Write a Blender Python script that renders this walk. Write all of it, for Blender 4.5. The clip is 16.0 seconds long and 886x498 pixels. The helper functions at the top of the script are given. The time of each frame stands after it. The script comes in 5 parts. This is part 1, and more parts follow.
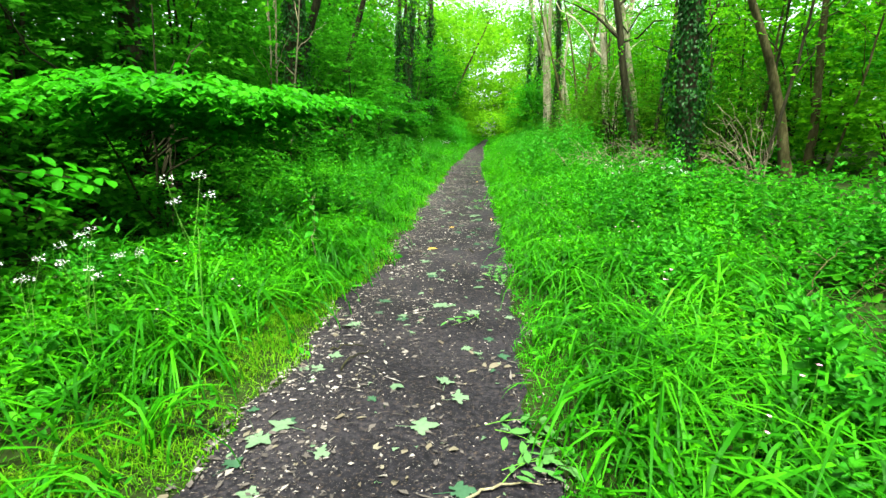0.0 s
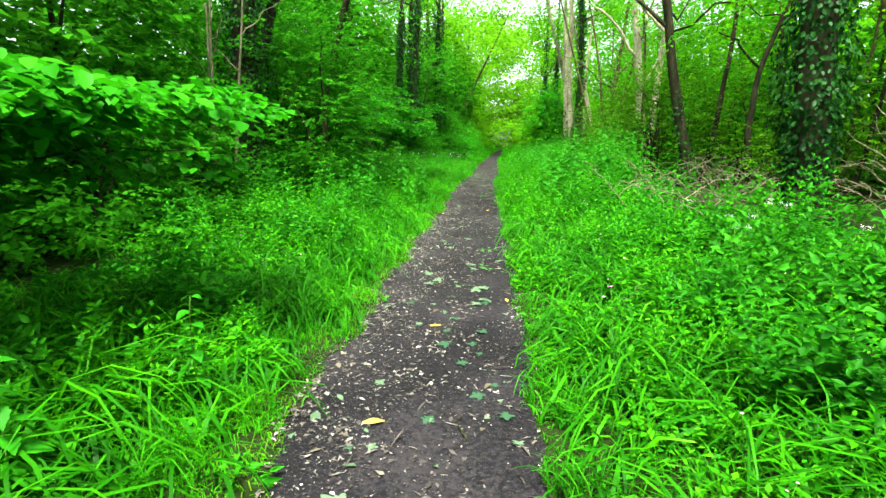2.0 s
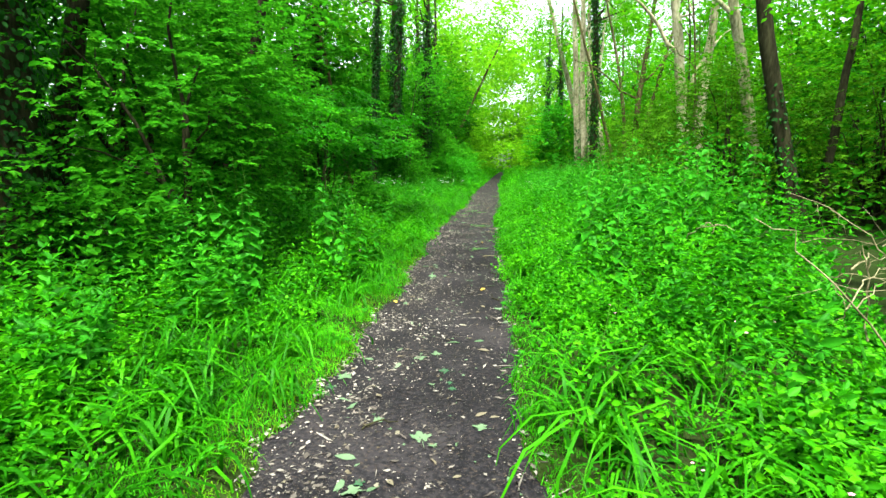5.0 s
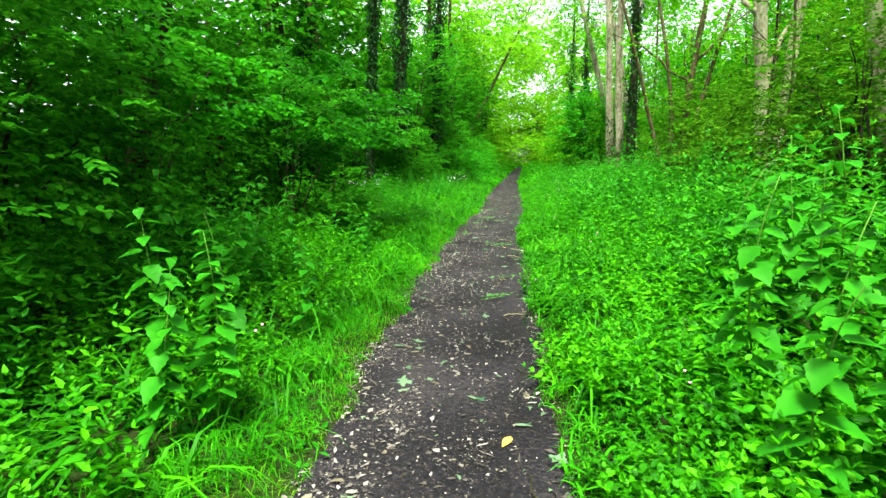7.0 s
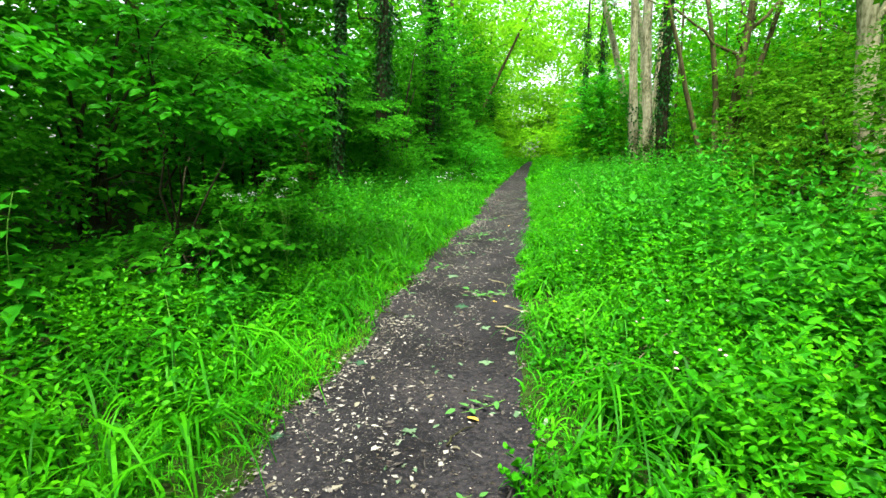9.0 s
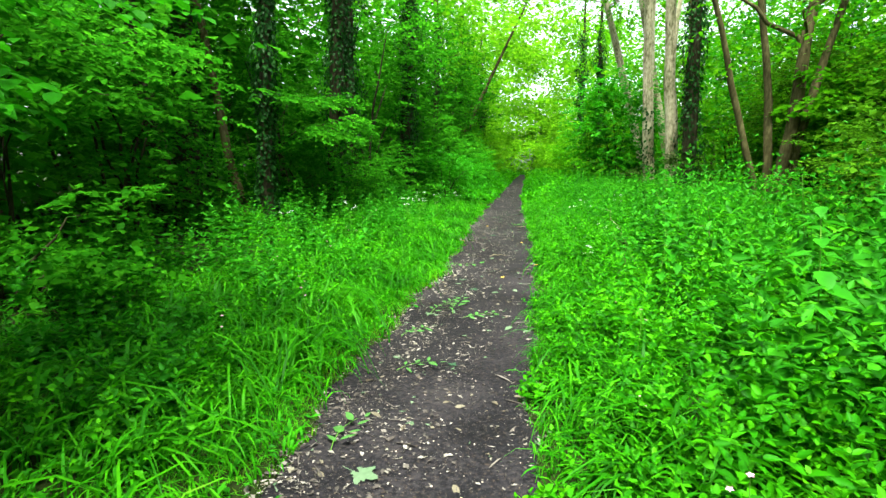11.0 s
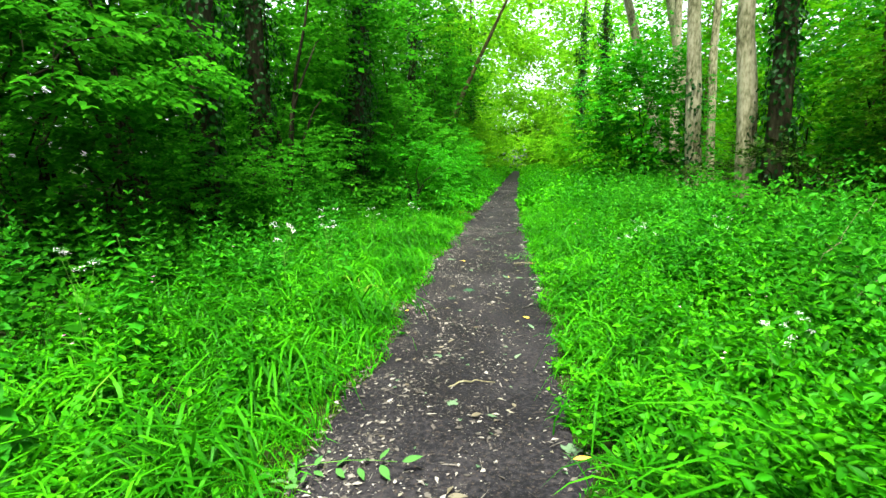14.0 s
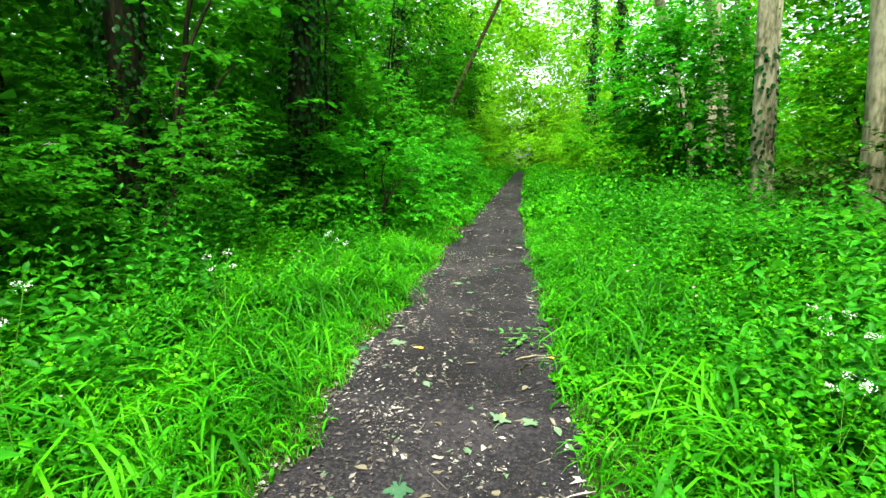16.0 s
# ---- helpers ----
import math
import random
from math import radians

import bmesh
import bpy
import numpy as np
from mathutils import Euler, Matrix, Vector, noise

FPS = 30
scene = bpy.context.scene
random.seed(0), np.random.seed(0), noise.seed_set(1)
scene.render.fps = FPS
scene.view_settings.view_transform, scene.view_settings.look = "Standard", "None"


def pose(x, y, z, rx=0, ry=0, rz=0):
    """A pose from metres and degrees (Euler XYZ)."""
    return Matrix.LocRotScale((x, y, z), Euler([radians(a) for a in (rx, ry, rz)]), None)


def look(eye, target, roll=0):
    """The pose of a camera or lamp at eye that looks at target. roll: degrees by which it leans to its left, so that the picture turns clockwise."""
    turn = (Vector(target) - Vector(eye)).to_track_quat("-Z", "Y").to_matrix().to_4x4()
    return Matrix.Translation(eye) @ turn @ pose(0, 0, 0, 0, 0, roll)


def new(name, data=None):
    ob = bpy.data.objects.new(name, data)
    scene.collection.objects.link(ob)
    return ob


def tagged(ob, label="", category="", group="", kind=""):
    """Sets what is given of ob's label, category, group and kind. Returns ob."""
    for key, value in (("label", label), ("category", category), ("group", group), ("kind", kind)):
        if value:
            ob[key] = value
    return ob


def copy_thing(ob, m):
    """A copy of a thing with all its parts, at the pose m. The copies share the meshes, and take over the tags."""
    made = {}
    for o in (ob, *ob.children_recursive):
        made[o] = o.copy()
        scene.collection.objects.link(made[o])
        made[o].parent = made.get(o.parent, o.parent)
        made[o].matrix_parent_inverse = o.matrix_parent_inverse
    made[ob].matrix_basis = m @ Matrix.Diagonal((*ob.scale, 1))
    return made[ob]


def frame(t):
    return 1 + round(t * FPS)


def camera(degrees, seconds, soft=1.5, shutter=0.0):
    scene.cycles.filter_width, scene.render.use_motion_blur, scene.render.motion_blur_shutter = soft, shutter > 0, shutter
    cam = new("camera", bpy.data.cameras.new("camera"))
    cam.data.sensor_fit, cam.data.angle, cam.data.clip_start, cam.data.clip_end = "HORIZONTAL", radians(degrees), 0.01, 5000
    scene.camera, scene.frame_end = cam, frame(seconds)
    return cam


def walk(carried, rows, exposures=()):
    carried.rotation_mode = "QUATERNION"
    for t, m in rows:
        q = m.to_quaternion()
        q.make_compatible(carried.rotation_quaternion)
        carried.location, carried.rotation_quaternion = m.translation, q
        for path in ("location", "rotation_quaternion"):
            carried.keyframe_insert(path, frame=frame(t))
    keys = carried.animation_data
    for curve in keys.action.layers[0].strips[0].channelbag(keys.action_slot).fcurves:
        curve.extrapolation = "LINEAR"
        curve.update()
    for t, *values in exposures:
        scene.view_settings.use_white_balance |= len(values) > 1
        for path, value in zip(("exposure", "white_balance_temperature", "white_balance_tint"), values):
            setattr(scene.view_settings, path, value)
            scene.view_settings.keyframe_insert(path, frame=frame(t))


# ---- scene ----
cam = camera(83.1, 16.0)
PATH = [
    (0, pose(0.000, 0.000, 1.288, 76.90, -0.37, 5.64)),
    (0.5, pose(0.008, 0.865, 1.331, 77.01, -0.31, 5.41)),
    (1, pose(0.035, 1.642, 1.317, 77.25, -0.26, 5.67)),
    (1.5, pose(0.017, 2.487, 1.349, 77.43, -0.27, 6.29)),
    (2, pose(-0.028, 3.277, 1.375, 77.94, -0.15, 7.27)),
    (2.5, pose(-0.065, 4.114, 1.408, 78.22, 0.05, 7.30)),
    (3, pose(-0.068, 4.904, 1.414, 79.15, 0.28, 7.98)),
    (3.5, pose(-0.087, 5.720, 1.422, 79.32, 0.33, 7.23)),
    (4, pose(-0.105, 6.523, 1.410, 80.59, 0.40, 6.79)),
    (6.5, pose(-0.286, 10.427, 1.379, 79.99, 0.08, 8.90)),
    (7, pose(-0.348, 11.265, 1.388, 79.83, 0.04, 9.21)),
    (7.5, pose(-0.344, 12.073, 1.370, 79.65, -0.05, 9.25)),
    (8, pose(-0.327, 12.897, 1.393, 79.18, 0.00, 9.30)),
    (8.5, pose(-0.243, 13.690, 1.375, 78.68, 0.05, 10.08)),
    (9, pose(-0.282, 14.543, 1.401, 79.18, -0.01, 10.39)),
    (9.5, pose(-0.360, 15.421, 1.405, 80.06, 0.07, 10.54)),
    (10, pose(-0.412, 16.307, 1.409, 80.04, -0.02, 9.02)),
    (12.5, pose(-0.542, 20.648, 1.405, 81.53, 0.00, 10.35)),
    (13, pose(-0.577, 21.461, 1.395, 80.76, 0.03, 9.83)),
    (13.5, pose(-0.646, 22.281, 1.389, 80.71, 0.14, 9.60)),
    (14, pose(-0.636, 23.074, 1.363, 80.19, 0.07, 8.69)),
    (14.5, pose(-0.647, 23.927, 1.367, 80.62, 0.18, 8.87)),
    (15, pose(-0.635, 24.785, 1.349, 80.24, 0.13, 8.81)),
    (15.5, pose(-0.665, 25.671, 1.356, 80.17, -0.04, 8.97)),
    (16, pose(-0.680, 26.499, 1.349, 80.07, -0.29, 9.09)),
]
walk(cam, PATH, [(0, 2.6), (16, 2.6)])

# ---- world, sun, exposure ----
SUN_EL, SUN_AZ = radians(73), radians(180)
world = bpy.data.worlds.new("world")
scene.world = world
world.use_nodes = True
wn = world.node_tree
sky = wn.nodes.new("ShaderNodeTexSky")
sky.sky_type, sky.sun_disc = "NISHITA", False
sky.sun_elevation, sky.sun_rotation = SUN_EL, SUN_AZ
sky.air_density, sky.dust_density, sky.ozone_density = 1.0, 4.0, 1.0
pale = wn.nodes.new("ShaderNodeHueSaturation")
pale.inputs["Saturation"].default_value = 0.3
wn.links.new(sky.outputs[0], pale.inputs["Color"])
wn.links.new(pale.outputs[0], wn.nodes["Background"].inputs["Color"])
wn.nodes["Background"].inputs["Strength"].default_value = 0.11
sun_data = bpy.data.lights.new("sun", "SUN")
sun_data.energy, sun_data.angle, sun_data.color = 3.4, radians(12), (0.96, 0.97, 0.80)
sun = new("sun", sun_data)
sun.matrix_world = look((20 * math.sin(SUN_AZ), 20 * math.cos(SUN_AZ), 20 * math.tan(SUN_EL)), (0, 0, 0))

# ---- materials ----
def nodes_of(name):
    m = bpy.data.materials.new(name)
    m.use_nodes = True
    return m, m.node_tree.nodes, m.node_tree.links, m.node_tree.nodes["Principled BSDF"]


def ramp(nodes, stops):
    r = nodes.new("ShaderNodeValToRGB")
    while len(r.color_ramp.elements) < len(stops):
        r.color_ramp.elements.new(0.5)
    for e, (p, c) in zip(r.color_ramp.elements, stops):
        e.position, e.color = p, (*c, 1)
    return r


def leaf_material(name, dark, mid, light, through_light=0.45, rough=0.45, dry=None, gloss=0.015):
    """Leaf: colour differs leaf by leaf and in patches, light passes through the blade."""
    m, n, l, b = nodes_of(name)
    geo = n.new("ShaderNodeNewGeometry")
    tex = n.new("ShaderNodeTexCoord")
    big = n.new("ShaderNodeTexNoise")
    big.inputs["Scale"].default_value = 1.1
    fine = n.new("ShaderNodeTexNoise")
    fine.inputs["Scale"].default_value = 60
    l.new(tex.outputs["Object"], big.inputs["Vector"])
    l.new(tex.outputs["Object"], fine.inputs["Vector"])
    mix = n.new("ShaderNodeMath")
    mix.operation = "MULTIPLY_ADD"
    mix.inputs[1].default_value = 0.6
    l.new(geo.outputs["Random Per Island"], mix.inputs[0])
    half = n.new("ShaderNodeMath")
    half.operation = "MULTIPLY_ADD"
    half.inputs[1].default_value, half.inputs[2].default_value = 0.9, -0.25
    l.new(big.outputs["Fac"], half.inputs[0])
    l.new(half.outputs[0], mix.inputs[2])
    stops = [(0.0, dark), (0.5, mid), (0.93, light)]
    if dry:
        stops.append((1.0, dry))
    r = ramp(n, stops)
    l.new(mix.outputs[0], r.inputs[0])
    vary = n.new("ShaderNodeMixRGB")
    vary.blend_type = "MULTIPLY"
    vary.inputs[0].default_value = 0.35
    l.new(r.outputs[0], vary.inputs[1])
    l.new(fine.outputs["Fac"], vary.inputs[2])
    l.new(vary.outputs[0], b.inputs["Base Color"])
    b.inputs["Roughness"].default_value = rough
    b.inputs["Specular IOR Level"].default_value = gloss
    t = n.new("ShaderNodeBsdfTranslucent")
    l.new(vary.outputs[0], t.inputs["Color"])
    s = n.new("ShaderNodeMixShader")
    s.inputs[0].default_value = through_light
    l.new(b.outputs[0], s.inputs[1])
    l.new(t.outputs[0], s.inputs[2])
    l.new(s.outputs[0], n["Material Output"].inputs[0])
    return m


def rough_material(name, stops, scale, rough=0.9, bump=0.4, fine_scale=60.0, stretch=(1, 1, 1)):
    """Earth, bark, stone, dry wood: two scales of noise in colour and relief."""
    m, n, l, b = nodes_of(name)
    tex = n.new("ShaderNodeTexCoord")
    mp = n.new("ShaderNodeMapping")
    mp.inputs["Scale"].default_value = stretch
    l.new(tex.outputs["Object"], mp.inputs[0])
    big = n.new("ShaderNodeTexNoise")
    big.inputs["Scale"].default_value, big.inputs["Detail"].default_value = scale, 6
    fine = n.new("ShaderNodeTexNoise")
    fine.inputs["Scale"].default_value, fine.inputs["Detail"].default_value = fine_scale, 8
    l.new(mp.outputs[0], big.inputs["Vector"])
    l.new(mp.outputs[0], fine.inputs["Vector"])
    add = n.new("ShaderNodeMath")
    add.operation = "MULTIPLY_ADD"
    add.inputs[1].default_value = 0.5
    half = n.new("ShaderNodeMath")
    half.operation = "MULTIPLY"
    half.inputs[1].default_value = 0.5
    l.new(big.outputs["Fac"], half.inputs[0])
    l.new(fine.outputs["Fac"], add.inputs[0])
    l.new(half.outputs[0], add.inputs[2])
    r = ramp(n, stops)
    l.new(add.outputs[0], r.inputs[0])
    l.new(r.outputs[0], b.inputs["Base Color"])
    b.inputs["Roughness"].default_value = rough
    b.inputs["Specular IOR Level"].default_value = 0.06
    bp = n.new("ShaderNodeBump")
    bp.inputs["Strength"].default_value, bp.inputs["Distance"].default_value = bump, 0.02
    l.new(add.outputs[0], bp.inputs["Height"])
    l.new(bp.outputs[0], b.inputs["Normal"])
    return m


GRASS = leaf_material("grass", (0.00396, 0.0495, 0.00066), (0.014, 0.144, 0.0014), (0.0585, 0.35, 0.0036), 0.4, 0.5, (0.30, 0.30, 0.06), gloss=0.06)
FINE = leaf_material("fine_green_turf", (0.010, 0.13, 0.001), (0.030, 0.27, 0.002), (0.08, 0.42, 0.004), 0.42, 0.55, (0.30, 0.34, 0.06), gloss=0.06)
TURF = leaf_material("short_turf", (0.025, 0.15, 0.003), (0.06, 0.23, 0.004), (0.14, 0.30, 0.009), 0.4, 0.6, (0.34, 0.30, 0.08))
HERB = leaf_material("herb_leaf", (0.005, 0.062, 0.001), (0.020, 0.21, 0.002), (0.085, 0.47, 0.004), 0.45, 0.5, gloss=0.06)
NETTLE = leaf_material("nettle_leaf", (0.006, 0.075, 0.002), (0.020, 0.20, 0.006), (0.055, 0.36, 0.010), 0.42, 0.5, gloss=0.06)
LUSH = leaf_material("lush_herb_leaf", (0.009, 0.08, 0.001), (0.030, 0.25, 0.002), (0.105, 0.50, 0.005), 0.45, 0.5, gloss=0.06)
HAZEL = leaf_material("hazel_leaf", (0.009, 0.13, 0.0024), (0.0225, 0.24, 0.003), (0.045, 0.36, 0.0048), 0.45, 0.45, gloss=0.06)
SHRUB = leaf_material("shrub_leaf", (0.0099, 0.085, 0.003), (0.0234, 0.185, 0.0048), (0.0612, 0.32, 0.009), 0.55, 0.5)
CANOPY = leaf_material("canopy_leaf", (0.0225, 0.15, 0.0018), (0.054, 0.27, 0.003), (0.117, 0.38, 0.006), 0.55, 0.5)
# lightened canopy leaf: the glow at the path's far end is in its colour
FAR_BRIGHT = leaf_material("far_bright_leaf", (0.045, 0.21, 0.0036), (0.099, 0.33, 0.006), (0.18, 0.44, 0.0108), 0.6, 0.5)
IVY = leaf_material("ivy_leaf", (0.004, 0.028, 0.004), (0.009, 0.055, 0.008), (0.022, 0.11, 0.015), 0.15, 0.4, gloss=0.05)
YEW = leaf_material("fine_shrub_leaf", (0.016, 0.07, 0.003), (0.04, 0.15, 0.004), (0.085, 0.25, 0.007), 0.4, 0.55)
DULL = leaf_material("dull_fallen_leaf", (0.014, 0.045, 0.022), (0.028, 0.075, 0.038), (0.05, 0.11, 0.06), 0.1, 0.6)
BROODING = leaf_material("dark_twiggy_leaf", (0.008, 0.024, 0.003), (0.017, 0.048, 0.005), (0.04, 0.095, 0.009), 0.25, 0.55)
FALLEN = leaf_material("fallen_leaf", (0.05, 0.10, 0.05), (0.095, 0.16, 0.09), (0.17, 0.23, 0.15), 0.2, 0.6)
FADED = leaf_material("faded_leaf", (0.07, 0.055, 0.04), (0.13, 0.115, 0.08), (0.26, 0.25, 0.20), 0.2, 0.7)
AMBER = leaf_material("yellow_leaf", (0.50, 0.30, 0.03), (0.62, 0.42, 0.06), (0.65, 0.5, 0.15), 0.2, 0.6)
LITTER = leaf_material("litter", (0.022, 0.020, 0.019), (0.085, 0.076, 0.068), (0.33, 0.31, 0.28), 0.0, 0.85)
WHITE = leaf_material("white_petal", (0.70, 0.72, 0.68), (0.8, 0.8, 0.77), (0.82, 0.82, 0.8), 0.3, 0.6)
PINK = leaf_material("pink_petal", (0.62, 0.18, 0.42), (0.7, 0.28, 0.52), (0.75, 0.42, 0.62), 0.3, 0.6)
STEM = leaf_material("green_stem", (0.05, 0.18, 0.02), (0.09, 0.25, 0.03), (0.14, 0.28, 0.05), 0.1, 0.5)
# near-black: the shade in the gaps between plants is put into this colour
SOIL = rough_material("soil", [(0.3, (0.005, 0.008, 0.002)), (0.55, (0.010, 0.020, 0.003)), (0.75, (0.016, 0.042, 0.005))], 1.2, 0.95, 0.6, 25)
def path_material():
    """Trodden earth: dark ground, grit and crumbs of leaf at two sizes, smoother damp patches."""
    m, n, l, b = nodes_of("trodden_path")
    tex = n.new("ShaderNodeTexCoord")
    noises = []
    for sc, det in ((1.3, 4), (38, 6), (130, 3), (70, 2)):
        q = n.new("ShaderNodeTexNoise")
        q.inputs["Scale"].default_value, q.inputs["Detail"].default_value = sc, det
        l.new(tex.outputs["Object"], q.inputs["Vector"])
        noises.append(q)
    base = ramp(n, [(0.38, (0.0022, 0.0022, 0.0031)), (0.5, (0.0060, 0.0057, 0.0075)), (0.61, (0.017, 0.0155, 0.0178))])
    mid = n.new("ShaderNodeMath")
    mid.operation = "MULTIPLY_ADD"
    mid.inputs[1].default_value = 0.5
    half = n.new("ShaderNodeMath")
    half.operation = "MULTIPLY"
    half.inputs[1].default_value = 0.5
    l.new(noises[0].outputs["Fac"], half.inputs[0])
    l.new(noises[1].outputs["Fac"], mid.inputs[0])
    l.new(half.outputs[0], mid.inputs[2])
    l.new(mid.outputs[0], base.inputs[0])
    last = base.outputs[0]
    for q, lo, hi, col in ((noises[2], 0.63, 0.72, (0.06, 0.05, 0.045)), (noises[3], 0.60, 0.70, (0.032, 0.024, 0.019))):
        mask = ramp(n, [(lo, (0, 0, 0)), (hi, (1, 1, 1))])
        l.new(q.outputs["Fac"], mask.inputs[0])
        mix = n.new("ShaderNodeMixRGB")
        mix.inputs[2].default_value = (*col, 1)
        l.new(mask.outputs[0], mix.inputs[0])
        l.new(last, mix.inputs[1])
        last = mix.outputs[0]
    l.new(last, b.inputs["Base Color"])
    b.inputs["Roughness"].default_value, b.inputs["Specular IOR Level"].default_value = 0.8, 0.08
    bp = n.new("ShaderNodeBump")
    bp.inputs["Strength"].default_value, bp.inputs["Distance"].default_value = 0.9, 0.015
    l.new(mid.outputs[0], bp.inputs["Height"])
    l.new(bp.outputs[0], b.inputs["Normal"])
    return m


FRESH = leaf_material("fresh_sprig_leaf", (0.025, 0.10, 0.02), (0.05, 0.16, 0.035), (0.12, 0.24, 0.07), 0.25, 0.5)
PATHTOP = path_material()
BARK = rough_material("dark_bark", [(0.34, (0.007, 0.0075, 0.0035)), (0.5, (0.019, 0.019, 0.009)), (0.7, (0.046, 0.046, 0.022))], 6, 0.9, 0.8, 30, (1, 1, 0.25))
BROWN = rough_material("brown_bark", [(0.34, (0.020, 0.019, 0.007)), (0.5, (0.050, 0.046, 0.018)), (0.7, (0.11, 0.098, 0.045))], 5, 0.9, 0.7, 25, (1, 1, 0.3))
PALE = rough_material("pale_bark", [(0.36, (0.045, 0.048, 0.02)), (0.45, (0.15, 0.145, 0.08)), (0.55, (0.29, 0.27, 0.175)), (0.70, (0.44, 0.41, 0.29))], 2.2, 0.85, 0.8, 22, (1, 1, 0.35))
DEADWOOD = rough_material("dead_wood", [(0.34, (0.06, 0.052, 0.028)), (0.5, (0.15, 0.135, 0.08)), (0.7, (0.27, 0.25, 0.17))], 8, 0.9, 0.5, 50, (1, 1, 0.4))
PEBBLE = rough_material("pebble", [(0.3, (0.12, 0.10, 0.09)), (0.55, (0.28, 0.24, 0.21)), (0.75, (0.5, 0.46, 0.42))], 20, 0.8, 0.3, 90)

# ---- mesh helpers ----
rng = np.random.default_rng(7)


def mesh_of(name, V, F, mat, smooth=False):
    """A mesh from arrays of corners and of faces with one count of corners, or a list of such arrays."""
    V = np.asarray(V, np.float32).reshape(-1, 3)
    groups = F if isinstance(F, list) else [F]
    groups = [np.asarray(g, np.int32) for g in groups if len(g)]
    me = bpy.data.meshes.new(name)
    loops = np.concatenate([g.ravel() for g in groups])
    sizes = np.concatenate([np.full(len(g), g.shape[1], np.int32) for g in groups])
    starts = np.concatenate([[0], np.cumsum(sizes)[:-1]]).astype(np.int32)
    me.vertices.add(len(V))
    me.vertices.foreach_set("co", V.ravel())
    me.loops.add(len(loops))
    me.loops.foreach_set("vertex_index", loops)
    me.polygons.add(len(sizes))
    me.polygons.foreach_set("loop_start", starts)
    if smooth:
        me.polygons.foreach_set("use_smooth", np.ones(len(sizes), bool))
    me.update(calc_edges=True)
    me.materials.append(mat)
    return me


def thing(name, x, y, z, label, category, group="", kind=""):
    ob = new(name)
    ob.empty_display_size = 0.1
    ob.location = (x, y, z)
    return tagged(ob, label, category, group, kind)


def part(name, me, parent, label=""):
    ob = new(name, me)
    ob.parent = parent
    return tagged(ob, label)


def unit(v):
    return v / np.maximum(np.linalg.norm(v, axis=-1, keepdims=True), 1e-9)


LEAF_ROUND = np.array([(0, 0, 0), (0.28, 0.30, 0.05), (0.68, 0.27, 0.04), (1, 0, -0.10), (0.68, -0.27, 0.04), (0.28, -0.30, 0.05)])
LEAF_LONG = np.array([(0, 0, 0), (0.25, 0.15, 0.04), (0.65, 0.12, 0.02), (1, 0, -0.12), (0.65, -0.12, 0.02), (0.25, -0.15, 0.04)])
LEAF_HERB = np.array([(0, 0, 0), (0.30, 0.22, 0.05), (0.62, 0.17, 0.03), (1, 0, -0.14), (0.62, -0.17, 0.03), (0.30, -0.22, 0.05)])
LEAF_F = np.array([(0, 1, 2, 3), (0, 3, 4, 5)])
LEAF_POINT = np.array([(0, 0, 0), (0.45, 0.38, 0.06), (1, 0, -0.06), (0.45, -0.38, 0.06)])
LEAF_SLIM = np.array([(0, 0, 0), (0.40, 0.22, 0.06), (1, 0, -0.10), (0.40, -0.22, 0.06)])
POINT_F = np.array([(0, 1, 2), (0, 2, 3)])


def leaf_arrays(p, a, n, size, shape=LEAF_ROUND):
    """Leaves at p that point along a and face n."""
    faces = LEAF_F if len(shape) == 6 else POINT_F
    a = unit(a)
    b = unit(np.cross(n, a))
    n = np.cross(a, b)
    s = size[:, None, None]
    V = p[:, None] + s * (a[:, None] * shape[None, :, 0:1] + b[:, None] * shape[None, :, 1:2] + n[:, None] * shape[None, :, 2:3])
    F = faces[None] + (np.arange(len(p)) * len(shape))[:, None, None]
    return V.reshape(-1, 3), F.reshape(-1, faces.shape[1])


def spray_arrays(c, d, length, count, size, shape=LEAF_ROUND, droop=0.25, rough=0.35):
    """Flat sprays of leaves, left and right of twigs that start at c and run along d."""
    N = len(c)
    d = unit(d)
    side = unit(np.cross(d, np.array([0, 0, 1.0])) + rng.normal(0, 0.15, (N, 3)))
    j = np.arange(count)
    f = (j + 0.6) / count
    L = np.broadcast_to(np.asarray(length, float), (N,))
    p = c[:, None] + d[:, None] * (L[:, None, None] * f[None, :, None])
    p[..., 2] -= droop * L[:, None] * f[None] ** 2 * 0.6
    sign = np.where(j % 2 == 0, 1.0, -1.0)
    a = d[:, None] * 0.55 + side[:, None] * sign[None, :, None] * 0.85
    a = a + rng.normal(0, rough * 0.6, a.shape)
    a[..., 2] -= droop
    p = p + rng.normal(0, 0.03, p.shape) * L[:, None, None]
    nn = np.array([0, 0, 1.0]) + rng.normal(0, rough, a.shape)
    sz = size * rng.uniform(0.6, 1.25, (N, count))
    return leaf_arrays(p.reshape(-1, 3), a.reshape(-1, 3), nn.reshape(-1, 3), sz.ravel(), shape)


